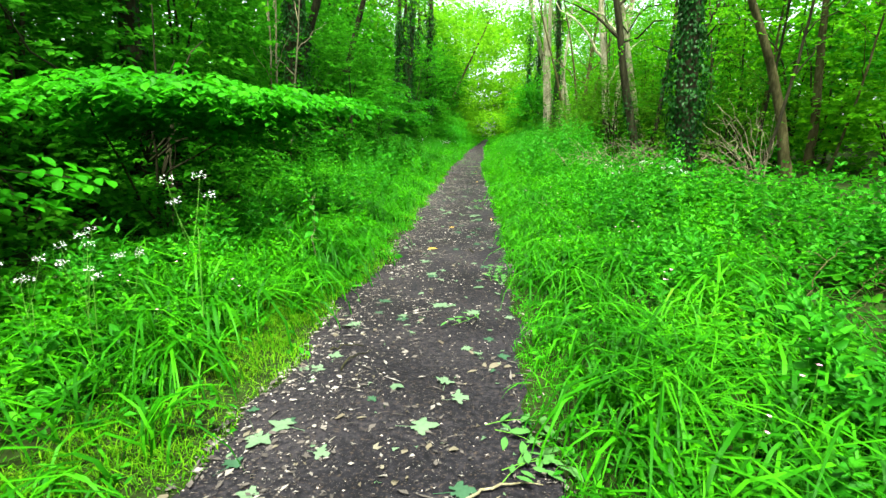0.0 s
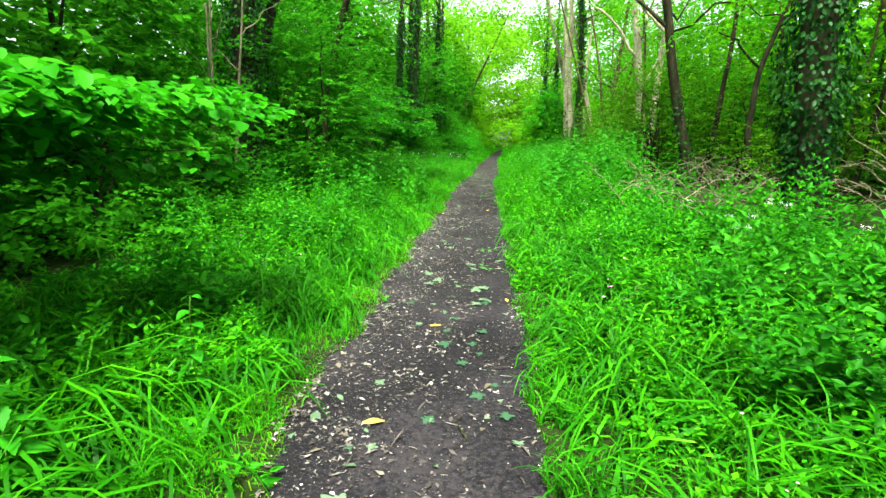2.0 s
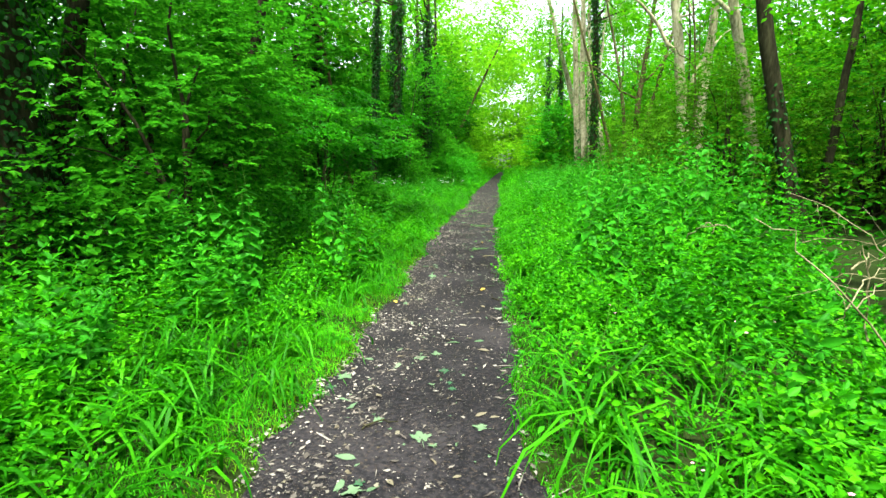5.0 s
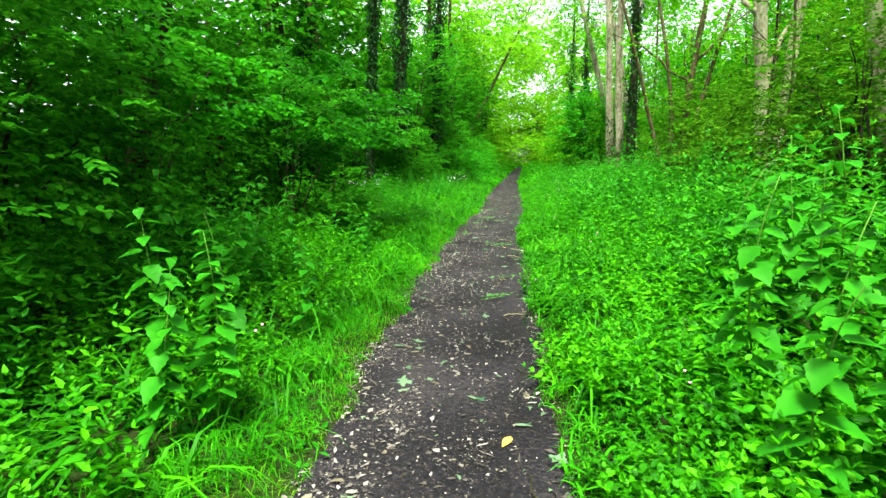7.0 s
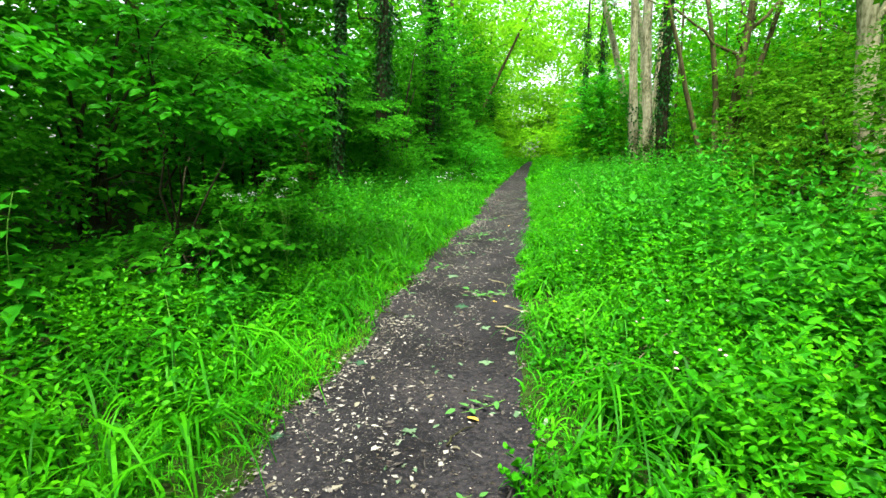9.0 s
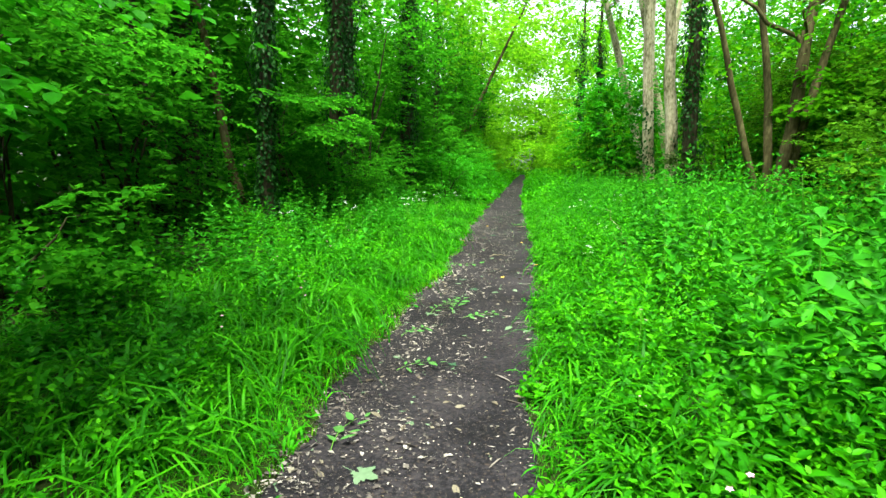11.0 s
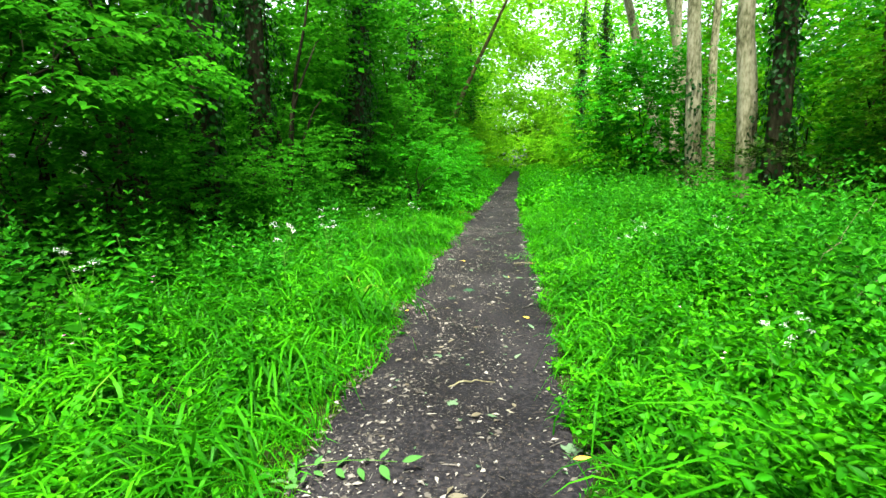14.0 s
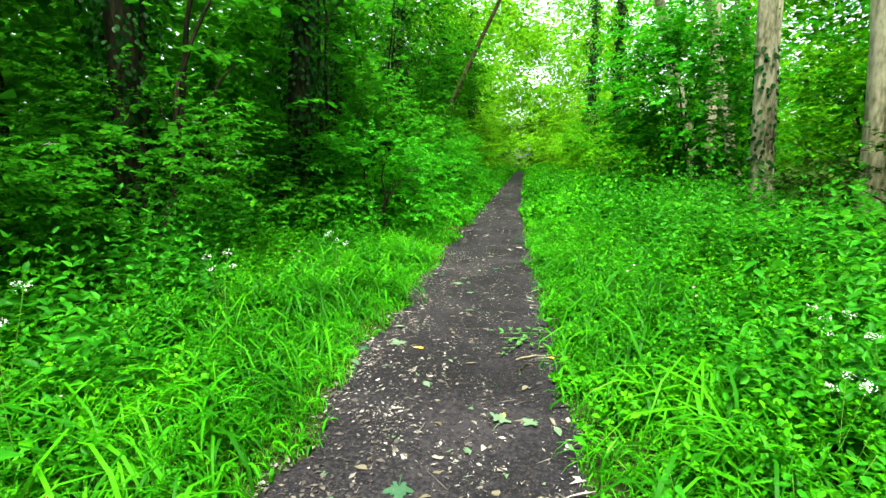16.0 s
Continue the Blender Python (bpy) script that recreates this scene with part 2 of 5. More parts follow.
def tube_arrays(pts, radii, sides=8, knobs=0.0):
    """A round, tapering limb along pts."""
    pts, radii = np.asarray(pts, float), np.asarray(radii, float)
    n = len(pts)
    t = unit(np.gradient(pts, axis=0))
    ref = np.where(np.abs(t[:, 2:3]) > 0.9, np.array([[1.0, 0, 0]]), np.array([[0, 0, 1.0]]))
    u = unit(np.cross(t, ref))
    for i in range(1, n):
        u[i] = u[i - 1] - t[i] * np.dot(u[i - 1], t[i])
        u[i] /= max(np.linalg.norm(u[i]), 1e-9)
    v = np.cross(t, u)
    ang = np.linspace(0, 2 * np.pi, sides, endpoint=False)
    r = radii[:, None] * (1 + knobs * rng.normal(0, 1, (n, sides)) + 2.2 * knobs * np.sin(3 * ang[None] + 0.7 * np.arange(n)[:, None] + pts[0, 0] * 9))
    V = pts[:, None] + r[..., None] * (np.cos(ang)[None, :, None] * u[:, None] + np.sin(ang)[None, :, None] * v[:, None])
    i, j = np.meshgrid(np.arange(n - 1), np.arange(sides), indexing="ij")
    k = (j + 1) % sides
    F = np.stack([i * sides + j, i * sides + k, (i + 1) * sides + k, (i + 1) * sides + j], -1).reshape(-1, 4)
    V = np.concatenate([V.reshape(-1, 3), pts[-1:] + t[-1:] * radii[-1]])
    tip = len(V) - 1
    cap = np.array([((n - 1) * sides + q, (n - 1) * sides + (q + 1) % sides, tip) for q in range(sides)])
    return V, [F, cap]


def joined(bits):
    """Joins several (V, F) into one; F may be a list."""
    Vs, out, base = [], {}, 0
    for V, F in bits:
        for g in (F if isinstance(F, list) else [F]):
            out.setdefault(g.shape[1], []).append(g + base)
        Vs.append(V)
        base += len(V)
    return np.concatenate(Vs), [np.concatenate(g) for g in out.values()]


def curve_pts(start, end, n, bend=(0, 0, 0), wobble=0.0):
    t = np.linspace(0, 1, n)[:, None]
    p = np.asarray(start, float) * (1 - t) + np.asarray(end, float) * t + np.asarray(bend, float) * (4 * t * (1 - t))
    p[1:-1] += rng.normal(0, wobble, (n - 2, 3))
    return p


# ---- the plan: edges of the path along y ----
LEFT_Y = [-30, 0, 3, 5, 8, 11, 14, 16, 18, 22, 24.5, 27, 30, 39, 60, 150]
LEFT_X = [-0.6, -1.04, -1.2, -1.08, -1.22, -1.33, -1.38, -1.52, -1.6, -1.7, -1.58, -1.67, -1.82, -1.9, -1.95, -1.7]
RIGHT_Y = [-30, 0, 3, 6, 9, 12, 15, 18, 21, 24, 27, 30, 36, 55, 150]
RIGHT_X = [0.7, 0.34, 0.25, 0.19, 0.07, -0.05, -0.17, -0.28, -0.39, -0.31, -0.29, -0.38, -0.58, -0.6, -0.3]


def left_edge(y):
    return np.interp(y, LEFT_Y, LEFT_X) + 0.05 * np.sin(y * 2.9) + 0.035 * np.sin(y * 7.7 + 1) + 0.02 * np.sin(y * 17.0)


def right_edge(y):
    return np.interp(y, RIGHT_Y, RIGHT_X) + 0.03 * np.sin(y * 3.7 + 2) + 0.03 * np.sin(y * 8.3) + 0.015 * np.sin(y * 19.0)


def clump(x, y):
    """0 to 1: where the verge plants crowd together and where they leave gaps."""
    v = np.sin(x * 3.1 + 1.3 * np.sin(y * 1.1)) * np.sin(y * 2.7 + 1.1 * np.sin(x * 1.9)) + 0.6 * np.sin(x * 6.7 - y * 5.3) * np.sin(y * 4.9 + x * 2.2)
    return np.clip(0.5 + 0.42 * v, 0, 1)


def rise(x, y):
    """Height of the ground: level path, verges a little higher, lumpy under the trees."""
    x, y = np.asarray(x, float), np.asarray(y, float)
    off = np.maximum(np.maximum(left_edge(y) - x, x - right_edge(y)), 0)
    bank = 0.06 * (1 - np.exp(-off / 0.25)) + 0.22 * np.clip((off - 1.2) / 3.0, 0, 1)
    lumps = 0.05 * np.sin(x * 1.7 + y * 0.6) * np.sin(y * 1.3 - x * 0.5) * np.clip(off / 1.0, 0, 1)
    return bank + lumps


# ---- ground, one sheet to the horizon ----
gx = np.unique(np.concatenate([np.linspace(-600, -40, 10), np.linspace(-40, -8, 17), np.linspace(-8, 6, 81), np.linspace(6, 40, 17), np.linspace(40, 600, 10)]))
gy = np.unique(np.concatenate([np.linspace(-600, -20, 10), np.linspace(-20, 0, 12), np.linspace(0, 46, 185), np.linspace(46, 150, 60), np.linspace(150, 900, 10)]))
GX, GY = np.meshgrid(gx, gy)
GZ = rise(GX, GY) - 0.035 * ((GX > left_edge(GY) + 0.04) & (GX < right_edge(GY) - 0.04))
nx = len(gx)
i, j = np.meshgrid(np.arange(len(gy) - 1), np.arange(nx - 1), indexing="ij")
quads = np.stack([i * nx + j, i * nx + j + 1, (i + 1) * nx + j + 1, (i + 1) * nx + j], -1).reshape(-1, 4)
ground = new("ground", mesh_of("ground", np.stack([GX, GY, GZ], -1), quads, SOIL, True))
tagged(ground, "leafy woodland soil with the shade between plants in its colour", "ground", kind="structure")

py = np.concatenate([np.arange(-12, 46, 0.06), np.arange(46, 104, 0.6)])
across = np.linspace(0, 1, 22)
PX = left_edge(py)[:, None] * (1 - across) + right_edge(py)[:, None] * across
PY = np.broadcast_to(py[:, None], PX.shape)
PZ = 0.003 * np.sin(PX * 5 + PY * 1.9) * np.sin(PY * 3.1) + rng.normal(0, 0.0012, PX.shape) - 0.012 * np.exp(-((across - 0.62) / 0.25) ** 2)[None] - 0.03 * ((across < 0.01) | (across > 0.99))[None]
na = len(across)
i, j = np.meshgrid(np.arange(len(py) - 1), np.arange(na - 1), indexing="ij")
quads = np.stack([i * na + j, i * na + j + 1, (i + 1) * na + j + 1, (i + 1) * na + j], -1).reshape(-1, 4)
path = new("path", mesh_of("path", np.stack([PX, PY, PZ], -1), quads, PATHTOP, True))
tagged(path, "narrow dark trodden footpath of earth and fine grit", "footpath", kind="structure")


# ---- trees ----
def tree(name, x, y, h, r, top=(0, 0), bend=(0, 0), bark=BARK, label="", crown=None, ivy=None, limbs=(), leaf=CANOPY, sides=12, group="", stems=(), arch=False):
    """Trunk, limbs, crown of leaf sprays, ivy. top: how far the trunk's top stands off its foot; crown: (z0, z1, spread, sprays, leaf size)."""
    z = float(rise(x, y)) - 0.05
    ob = thing(name, x, y, z, label, "tree", group)
    trunks = [(0.0, 0.0, h, r, top, bend), *stems]
    ends = []
    for k, (sx, sy, sh, sr, st, sb) in enumerate(trunks):
        n = 18
        t = np.linspace(0, 1, n)
        pts = np.stack([sx + st[0] * t + sb[0] * 4 * t * (1 - t), sy + st[1] * t + sb[1] * 4 * t * (1 - t), sh * t], -1)
        pts[1:, :2] += np.cumsum(rng.normal(0, 0.012 * sh / 8, (n - 1, 2)), axis=0)
        rad = sr * (1 - 0.72 * t) * (1 + 0.55 * np.exp(-t * sh / 0.25))
        part("trunk", mesh_of("trunk", *tube_arrays(pts, rad, sides, 0.035), bark, True), ob)
        ends.append(pts)
        if ivy and k < ivy[3]:
            top_z, thick, count = ivy[0], ivy[1], int(ivy[2] * 0.75)
            zz = rng.uniform(0, 1, count) ** 0.9 * top_z
            cx, cy = np.interp(zz, pts[:, 2], pts[:, 0]), np.interp(zz, pts[:, 2], pts[:, 1])
            rr = np.interp(zz, pts[:, 2], rad) + thick * rng.uniform(0.1, 1, count) * (0.7 + 0.5 * np.sin(zz * 2.3 + x)) * np.clip((top_z - zz) / 0.8, 0.15, 1)
            an = rng.uniform(0, 2 * np.pi, count)
            out = np.stack([np.cos(an), np.sin(an), np.zeros(count)], -1)
            p = np.stack([cx, cy, zz], -1) + out * rr[:, None]
            a = np.stack([rng.normal(0, 0.5, count), rng.normal(0, 0.5, count), -np.ones(count)], -1) + out * 0.3
            part("ivy", mesh_of("ivy", *leaf_arrays(p, a, out + rng.normal(0, 0.35, out.shape), rng.uniform(0.05, 0.085, count) * max(1.0, y / 24)), IVY), ob, "dark glossy ivy clinging to the trunk")
    cs, ds = [], []
    for zf, ang, ln, lift in limbs:
        pts = ends[0]
        s = np.array([np.interp(zf * h, pts[:, 2], pts[:, q]) for q in range(3)])
        e = s + ln * np.array([math.cos(radians(ang)), math.sin(radians(ang)), lift])
        lp = curve_pts(s, e, 9, (0, 0, 0.10 * ln), 0.03 * ln)
        part("limb", mesh_of("limb", *tube_arrays(lp, np.linspace(r * 0.38, r * 0.08, 9), 7, 0.04), bark, True), ob)
        for f in np.linspace(0.4, 1, 5):
            cs.append(lp[int(f * 8)])
            ds.append(np.array([math.cos(radians(ang + 70 * math.sin(f * 9))), math.sin(radians(ang + 70 * math.sin(f * 9))), 0.1]))
    if crown:
        z0, z1, spread, count, size = crown
        count = int(count * 0.85)
        lumps = max(5, count // 45)
        tz = np.concatenate([p[:, 2] for p in ends])
        lz = rng.uniform(z0, z1, lumps)
        pts = ends[0]
        mid = np.stack([np.interp(lz, pts[:, 2], pts[:, 0]), np.interp(lz, pts[:, 2], pts[:, 1]), lz], -1)
        an = rng.uniform(0, 2 * np.pi, lumps)
        rr = spread * np.sqrt(rng.uniform(0.05, 1, lumps)) * (0.55 + 0.45 * np.sin(np.pi * np.clip((lz - z0) / max(z1 - z0, 0.1), 0, 1)))
        mid[:, 0] += np.cos(an) * rr
        mid[:, 1] += np.sin(an) * rr
        if abs(x) < 9 and y < 44 and not arch:
            out_side = 1.0 if x > 0 else -1.0
            mid[:, 0] = np.where(mid[:, 0] * out_side < -0.4, -mid[:, 0], mid[:, 0])
        which = rng.integers(0, lumps, count)
        off = rng.normal(0, 1, (count, 3)) * np.array([0.26, 0.26, 0.17]) * spread * 0.8
        c = mid[which] + off
        d = unit(off) + rng.normal(0, 0.4, (count, 3)) + np.array([0, 0, -0.1])
        if cs:
            c = np.concatenate([c, np.array(cs)])
            d = np.concatenate([d, np.array(ds)])
        part("crown", mesh_of("crown", *spray_arrays(c, d, size * 6.5, 10, size, LEAF_POINT), leaf), ob)
        for q in rng.choice(lumps, min(lumps, 10), replace=False):
            s = pts[int(np.clip(np.searchsorted(pts[:, 2], mid[q, 2] - 0.35 * spread), 1, 16))]
            part("branch", mesh_of("branch", *tube_arrays(curve_pts(s, mid[q], 7, (0, 0, 0.15), 0.05 * spread), np.linspace(r * 0.22, 0.012, 7), 6), bark, True), ob)
    return ob


def shrub(x, y, rx, ry, h, sprays, size=0.07, leaf=SHRUB, label="dense green leafy shrub beside the path", shape=LEAF_POINT, low=0.0, stems=7, name="shrub", count=11, group="shrubs along the path", bark=BARK):
    """Stems that fan out from one foot, clothed in leaf sprays that thicken to the outside, with gaps."""
    z = float(rise(x, y))
    ob = thing(name, x, y, z - 0.03, label, "shrub", group)
    sprays, size = int(sprays * 0.85), size * 1.07
    lumps = max(7, int(sprays / 26))
    u = unit(rng.normal(0, 1, (lumps, 3)))
    f = rng.uniform(0.55, 1.0, lumps)[:, None]
    mid = u * f * np.array([rx, ry, (h - low) / 2]) + np.array([0, 0, (h + low) / 2])
    mid[:, 2] = np.maximum(mid[:, 2], low + 0.08)
    which = rng.integers(0, lumps, sprays)
    off = rng.normal(0, 1, (sprays, 3)) * np.array([rx, ry, h * 0.4]) * 0.24
    c = mid[which] + off
    c[:, 2] = np.clip(c[:, 2], low + 0.03, h * 1.12)
    d = unit((c - np.array([0, 0, h * 0.4])) / np.array([rx, ry, h])) + rng.normal(0, 0.35, (sprays, 3))
    d[:, 2] *= 0.5
    part("foliage", mesh_of("foliage", *spray_arrays(c, d, size * 4.6, count, size * 1.1, shape), leaf), ob)
    for q in rng.choice(lumps, min(stems, lumps), replace=False):
        e = mid[q] * np.array([0.9, 0.9, 0.95])
        s = np.array([rng.normal(0, 0.1 * rx), rng.normal(0, 0.1 * ry), 0])
        part("stem", mesh_of("stem", *tube_arrays(curve_pts(s, e, 8, (-e[0] * 0.15, -e[1] * 0.15, h * 0.08), 0.03), np.linspace(0.014 + 0.006 * h, 0.006, 8), 6), bark, True), ob)
    return ob

IVY_LABEL = "tall trunk thickly wrapped in dark glossy ivy"
PALE_LABEL = "tall pale grey-barked tree with a bare trunk"
BROWN_LABEL = "slender brown tree leaning over the brambles"
# right of the path
tree("ivy_tree", 3.5, 9.75, 11, 0.2, (-0.3, 0), bark=BARK, label=IVY_LABEL, ivy=(9, 0.23, 12000, 1), crown=(7, 12, 2.6, 231, 0.12))
tree("tree", 7.1, 13.0, 9, 0.12, (-4.2, 0.5), (0.7, 0), BROWN, BROWN_LABEL, (3.8, 10, 2.6, 165, 0.11))
tree("tree", 8.3, 14.3, 10, 0.11, (-1.0, 0), (0.2, 0), BROWN, "slim upright brown-barked tree in the wood", (3.8, 11, 2.6, 165, 0.11))
tree("tree", 4.75, 17.2, 11, 0.145, (-2.0, 0.4), (-0.2, 0), BARK, "dark twin-stemmed tree with ivy scraps low down", (3.8, 11, 3.2, 264, 0.11), (2.5, 0.1, 500, 1), ((0.36, 160, 2.0, 0.7), (0.45, 20, 2.2, 0.6)), stems=((0.35, 0.2, 9, 0.075, (0.6, 0.6), (0.2, 0)),))
tree("tree", 5.5, 15.5, 6.5, 0.08, (2.0, 0.4), (-0.9, 0), BARK, "thin dark tree with a crooked curved stem", (3.8, 7.5, 2.4, 165, 0.10), limbs=((0.42, 200, 1.6, 0.5), (0.55, 340, 1.8, 0.4)))
tree("tree", 5.8, 20.8, 11, 0.15, (-2.4, 0), (0.1, 0), PALE, "pale tan trunk leaning over the fine-leaved shrub", (5.5, 11.5, 3.0, 240, 0.12), limbs=((0.40, 170, 2.0, 0.8), (0.5, 30, 2.0, 0.7)))
tree("tree", 5.3, 24.3, 13, 0.18, (-1.6, 0), (0.1, 0), PALE, PALE_LABEL, (6.0, 14, 3.5, 275, 0.13), limbs=((0.24, 40, 2.5, 0.9), (0.33, 170, 2.2, 1.1)), stems=((0.1, 0.1, 12, 0.16, (0.8, 0.4), (0.1, 0)),))
tree("tree", 4.75, 30.0, 11, 0.14, (0.9, 0), (0.0, 0), BROWN, "many-stemmed brown tree fanning out from one foot", (3.8, 12, 3.6, 341, 0.12), limbs=((0.32, 172, 2.6, 0.75), (0.40, 20, 2.6, 0.8)), stems=((-0.1, 0, 10, 0.08, (-2.9, 0), (0, 0)), (0.15, 0.1, 10, 0.10, (2.6, 0.6), (-0.2, 0)), (0, 0.15, 9, 0.10, (-1.2, 1.2), (0.3, 0))))
tree("tree", 3.75, 36.8, 16, 0.195, (-0.9, 0), (0, 0), PALE, PALE_LABEL, (8, 17, 4, 231, 0.15), (3.2, 0.05, 420, 1), sides=16)
tree("tree", 5.3, 40.0, 15, 0.14, (0.9, 0.3), (-0.5, 0), PALE, PALE_LABEL, (8, 16, 3.5, 176, 0.15))
tree("tree", 3.6, 33.4, 15, 0.18, (-0.6, 0), (0, 0), PALE, PALE_LABEL, (8, 16, 3.5, 176, 0.15))
tree("ivy_tree", 3.88, 33.0, 13, 0.2, (-0.3, 0), bark=BARK, label=IVY_LABEL, ivy=(10, 0.24, 3600, 1), crown=(8, 14, 3, 165, 0.14))
tree("tree", 6.2, 48.0, 18, 0.26, (-5.0, 0), (0, 0), PALE, "pale smooth tree leaning towards the path", (9, 19, 4, 231, 0.18))
tree("tree", 7.2, 47.0, 18, 0.24, (-4.0, 0), (0, 0), PALE, "pale smooth tree leaning towards the path", (9, 19, 4, 231, 0.18))
tree("tree", 5.6, 45.0, 17, 0.2, (-0.6, 0), (0, 0), PALE, PALE_LABEL, (9, 18, 4, 231, 0.18))
tree("ivy_tree", 4.85, 60, 16, 0.25, (-0.1, 0), bark=BARK, label=IVY_LABEL, ivy=(11.5, 0.55, 2600, 1), crown=(9, 16, 3, 88, 0.18))
tree("ivy_tree", 4.2, 67, 17, 0.25, (-0.1, 0), bark=BARK, label=IVY_LABEL, ivy=(13, 0.5, 2400, 1), crown=(12, 17, 3, 88, 0.18))
# left of the path
for k, (dx, dy, dh, tx) in enumerate(((-4.75, 11.5, 4.6, 0.5), (-5.2, 11.7, 4.4, 0.1), (-4.95, 11.2, 4.8, 0.25))):
    tree("dead_sapling", dx, dy, dh, 0.032, (tx, 0.1), (0, 0), DEADWOOD, "bare pale dead sapling among the shrubs", limbs=((0.5, 200 + 60 * k, 0.8, 0.8), (0.62, 30 + 40 * k, 0.7, 0.9), (0.75, 120, 0.6, 1.1)), sides=7)
# dense crown out of view, added to shade the bushes and hollow below
tree("tree", -5.6, 2.6, 11, 0.2, (0.2, 0), (0, 0), BARK, "dark-barked tree half hidden by shrubs", (4.2, 9, 3.2, 700, 0.13), (5, 0.12, 1500, 1))
tree("tree", -5.3, 7.2, 10, 0.17, (0.3, 0), (0, 0), BARK, "dark-barked tree half hidden by shrubs", (4.0, 10, 3.0, 600, 0.12), (4, 0.12, 700, 1))
tree("ivy_tree", -4.9, 12.4, 11, 0.26, (0.3, 0), (0, 0), BARK, IVY_LABEL, (5, 11, 3.0, 252, 0.11), (7, 0.34, 7000, 1))
# two trees added so that their crowns shade the left verge
tree("tree", -5.9, 13.6, 10.5, 0.14, (3.0, 0), (0, 0), BARK, "added dark-barked tree whose crown shades the verge", (6.2, 10, 2.6, 380, 0.12), limbs=((0.5, 10, 2.2, 0.6), (0.6, 330, 2.0, 0.7)), arch=True)
tree("tree", -5.9, 17.4, 10.5, 0.13, (3.0, 0), (0, 0), BARK, "added dark-barked tree whose crown shades the verge", (6.2, 10, 2.6, 380, 0.12), limbs=((0.5, 20, 2.2, 0.6), (0.6, 340, 2.0, 0.7)), arch=True)
tree("tree", -5.2, 26.6, 12, 0.13, (0.6, 0), (0, 0), BARK, "dark-barked tree half hidden by shrubs", (4.5, 12, 3.2, 312, 0.11), (7, 0.14, 5000, 1))
tree("tree", -7.4, 27.0, 12, 0.2, (-1.8, 0), (0, 0), BARK, "dark tree leaning away in the wood", (5, 12, 3.0, 216, 0.12))
tree("ivy_tree", -8.2, 28.5, 13, 0.3, (0.6, 0), (0, 0), BARK, IVY_LABEL, (6, 13, 3.0, 216, 0.12), (9, 0.3, 4200, 1))
tree("tree", -6.35, 27.9, 11, 0.1, (-2.0, 0), (0, 0), BROWN, "slender leaning brown stem in the wood", (6, 11, 2.4, 156, 0.12), sides=8)
tree("ivy_tree", -5.1, 29.6, 12, 0.2, (0.8, 0), (0, 0), BARK, IVY_LABEL, (5, 12, 3.2, 336, 0.11), (8.5, 0.28, 4200, 1))
tree("ivy_tree", -4.65, 35.0, 12, 0.22, (0.5, 0), (0, 0), BARK, IVY_LABEL, (5, 12, 3.2, 312, 0.12), (9, 0.34, 4600, 1))
tree("ivy_tree", -5.6, 32.2, 12, 0.2, (0.2, 0), (0, 0), BARK, IVY_LABEL, (4.5, 12, 3.2, 312, 0.12), (8, 0.34, 3800, 1))
tree("ivy_tree", -6.0, 40.5, 13, 0.22, (0.3, 0), (0, 0), BARK, IVY_LABEL, (5, 13, 3.4, 252, 0.14), (9, 0.4, 3000, 1))
tree("ivy_tree", -5.6, 46.5, 14, 0.22, (0.2, 0), (0, 0), BARK, IVY_LABEL, (6, 14, 3.4, 216, 0.15), (9, 0.5, 2400, 1))
tree("tree", -6.2, 52.0, 13, 0.17, (6.0, 1.0), (0, 0), BROWN, "pale bare trunk leaning over the path", (11, 14, 3, 120, 0.18))
tree("ivy_tree", -6.0, 60, 15, 0.25, (0.2, 0), (0, 0), BARK, IVY_LABEL, (6, 15, 3.5, 180, 0.18), (10, 0.55, 2200, 1))
tree("ivy_tree", -5.2, 68, 15, 0.25, (0.2, 0), (0, 0), BARK, IVY_LABEL, (6, 15, 3.5, 180, 0.18), (9, 0.6, 2200, 1))
for k in range(26):
    left = k % 2 == 0
    ty = 4 + 2.6 * k + rng.uniform(-1, 1)
    tx = rng.uniform(-15, -8.5) if left else rng.uniform(9, 17)
    tree("tree", tx, ty, rng.uniform(10, 15), rng.uniform(0.09, 0.2), (rng.uniform(-1.2, 1.2), rng.uniform(-1, 1)), (rng.uniform(-0.3, 0.3), 0), (BARK, BROWN, BROWN)[k % 3], "slim woodland tree standing back from the path", (rng.uniform(3.0, 4.5), 12, 3.2, 130, 0.2), sides=8, group="trees of the wood")

for k in range(16):
    sx, sy = rng.uniform(4.2, 8.5), 11.5 + 1.55 * k + rng.uniform(-0.5, 0.5)
    tree("sapling", sx, sy, rng.uniform(5.5, 8.5), rng.uniform(0.028, 0.055), (rng.uniform(-1.3, 1.0), rng.uniform(-0.5, 0.5)), (rng.uniform(-0.45, 0.45), 0), (BARK, BROWN)[k % 2], "thin crooked young tree in the undergrowth", (3.0, 8, 1.5, 60, 0.10), limbs=((0.3, rng.uniform(0, 360), 1.3, 0.9), (0.42, rng.uniform(0, 360), 1.4, 0.7), (0.55, rng.uniform(0, 360), 1.2, 1.0)), sides=7, group="saplings of the wood")

# shrubs, left: a ragged hedge, taller behind
HAZEL_LABEL = "hazel bush with broad leaves in drooping tiers"


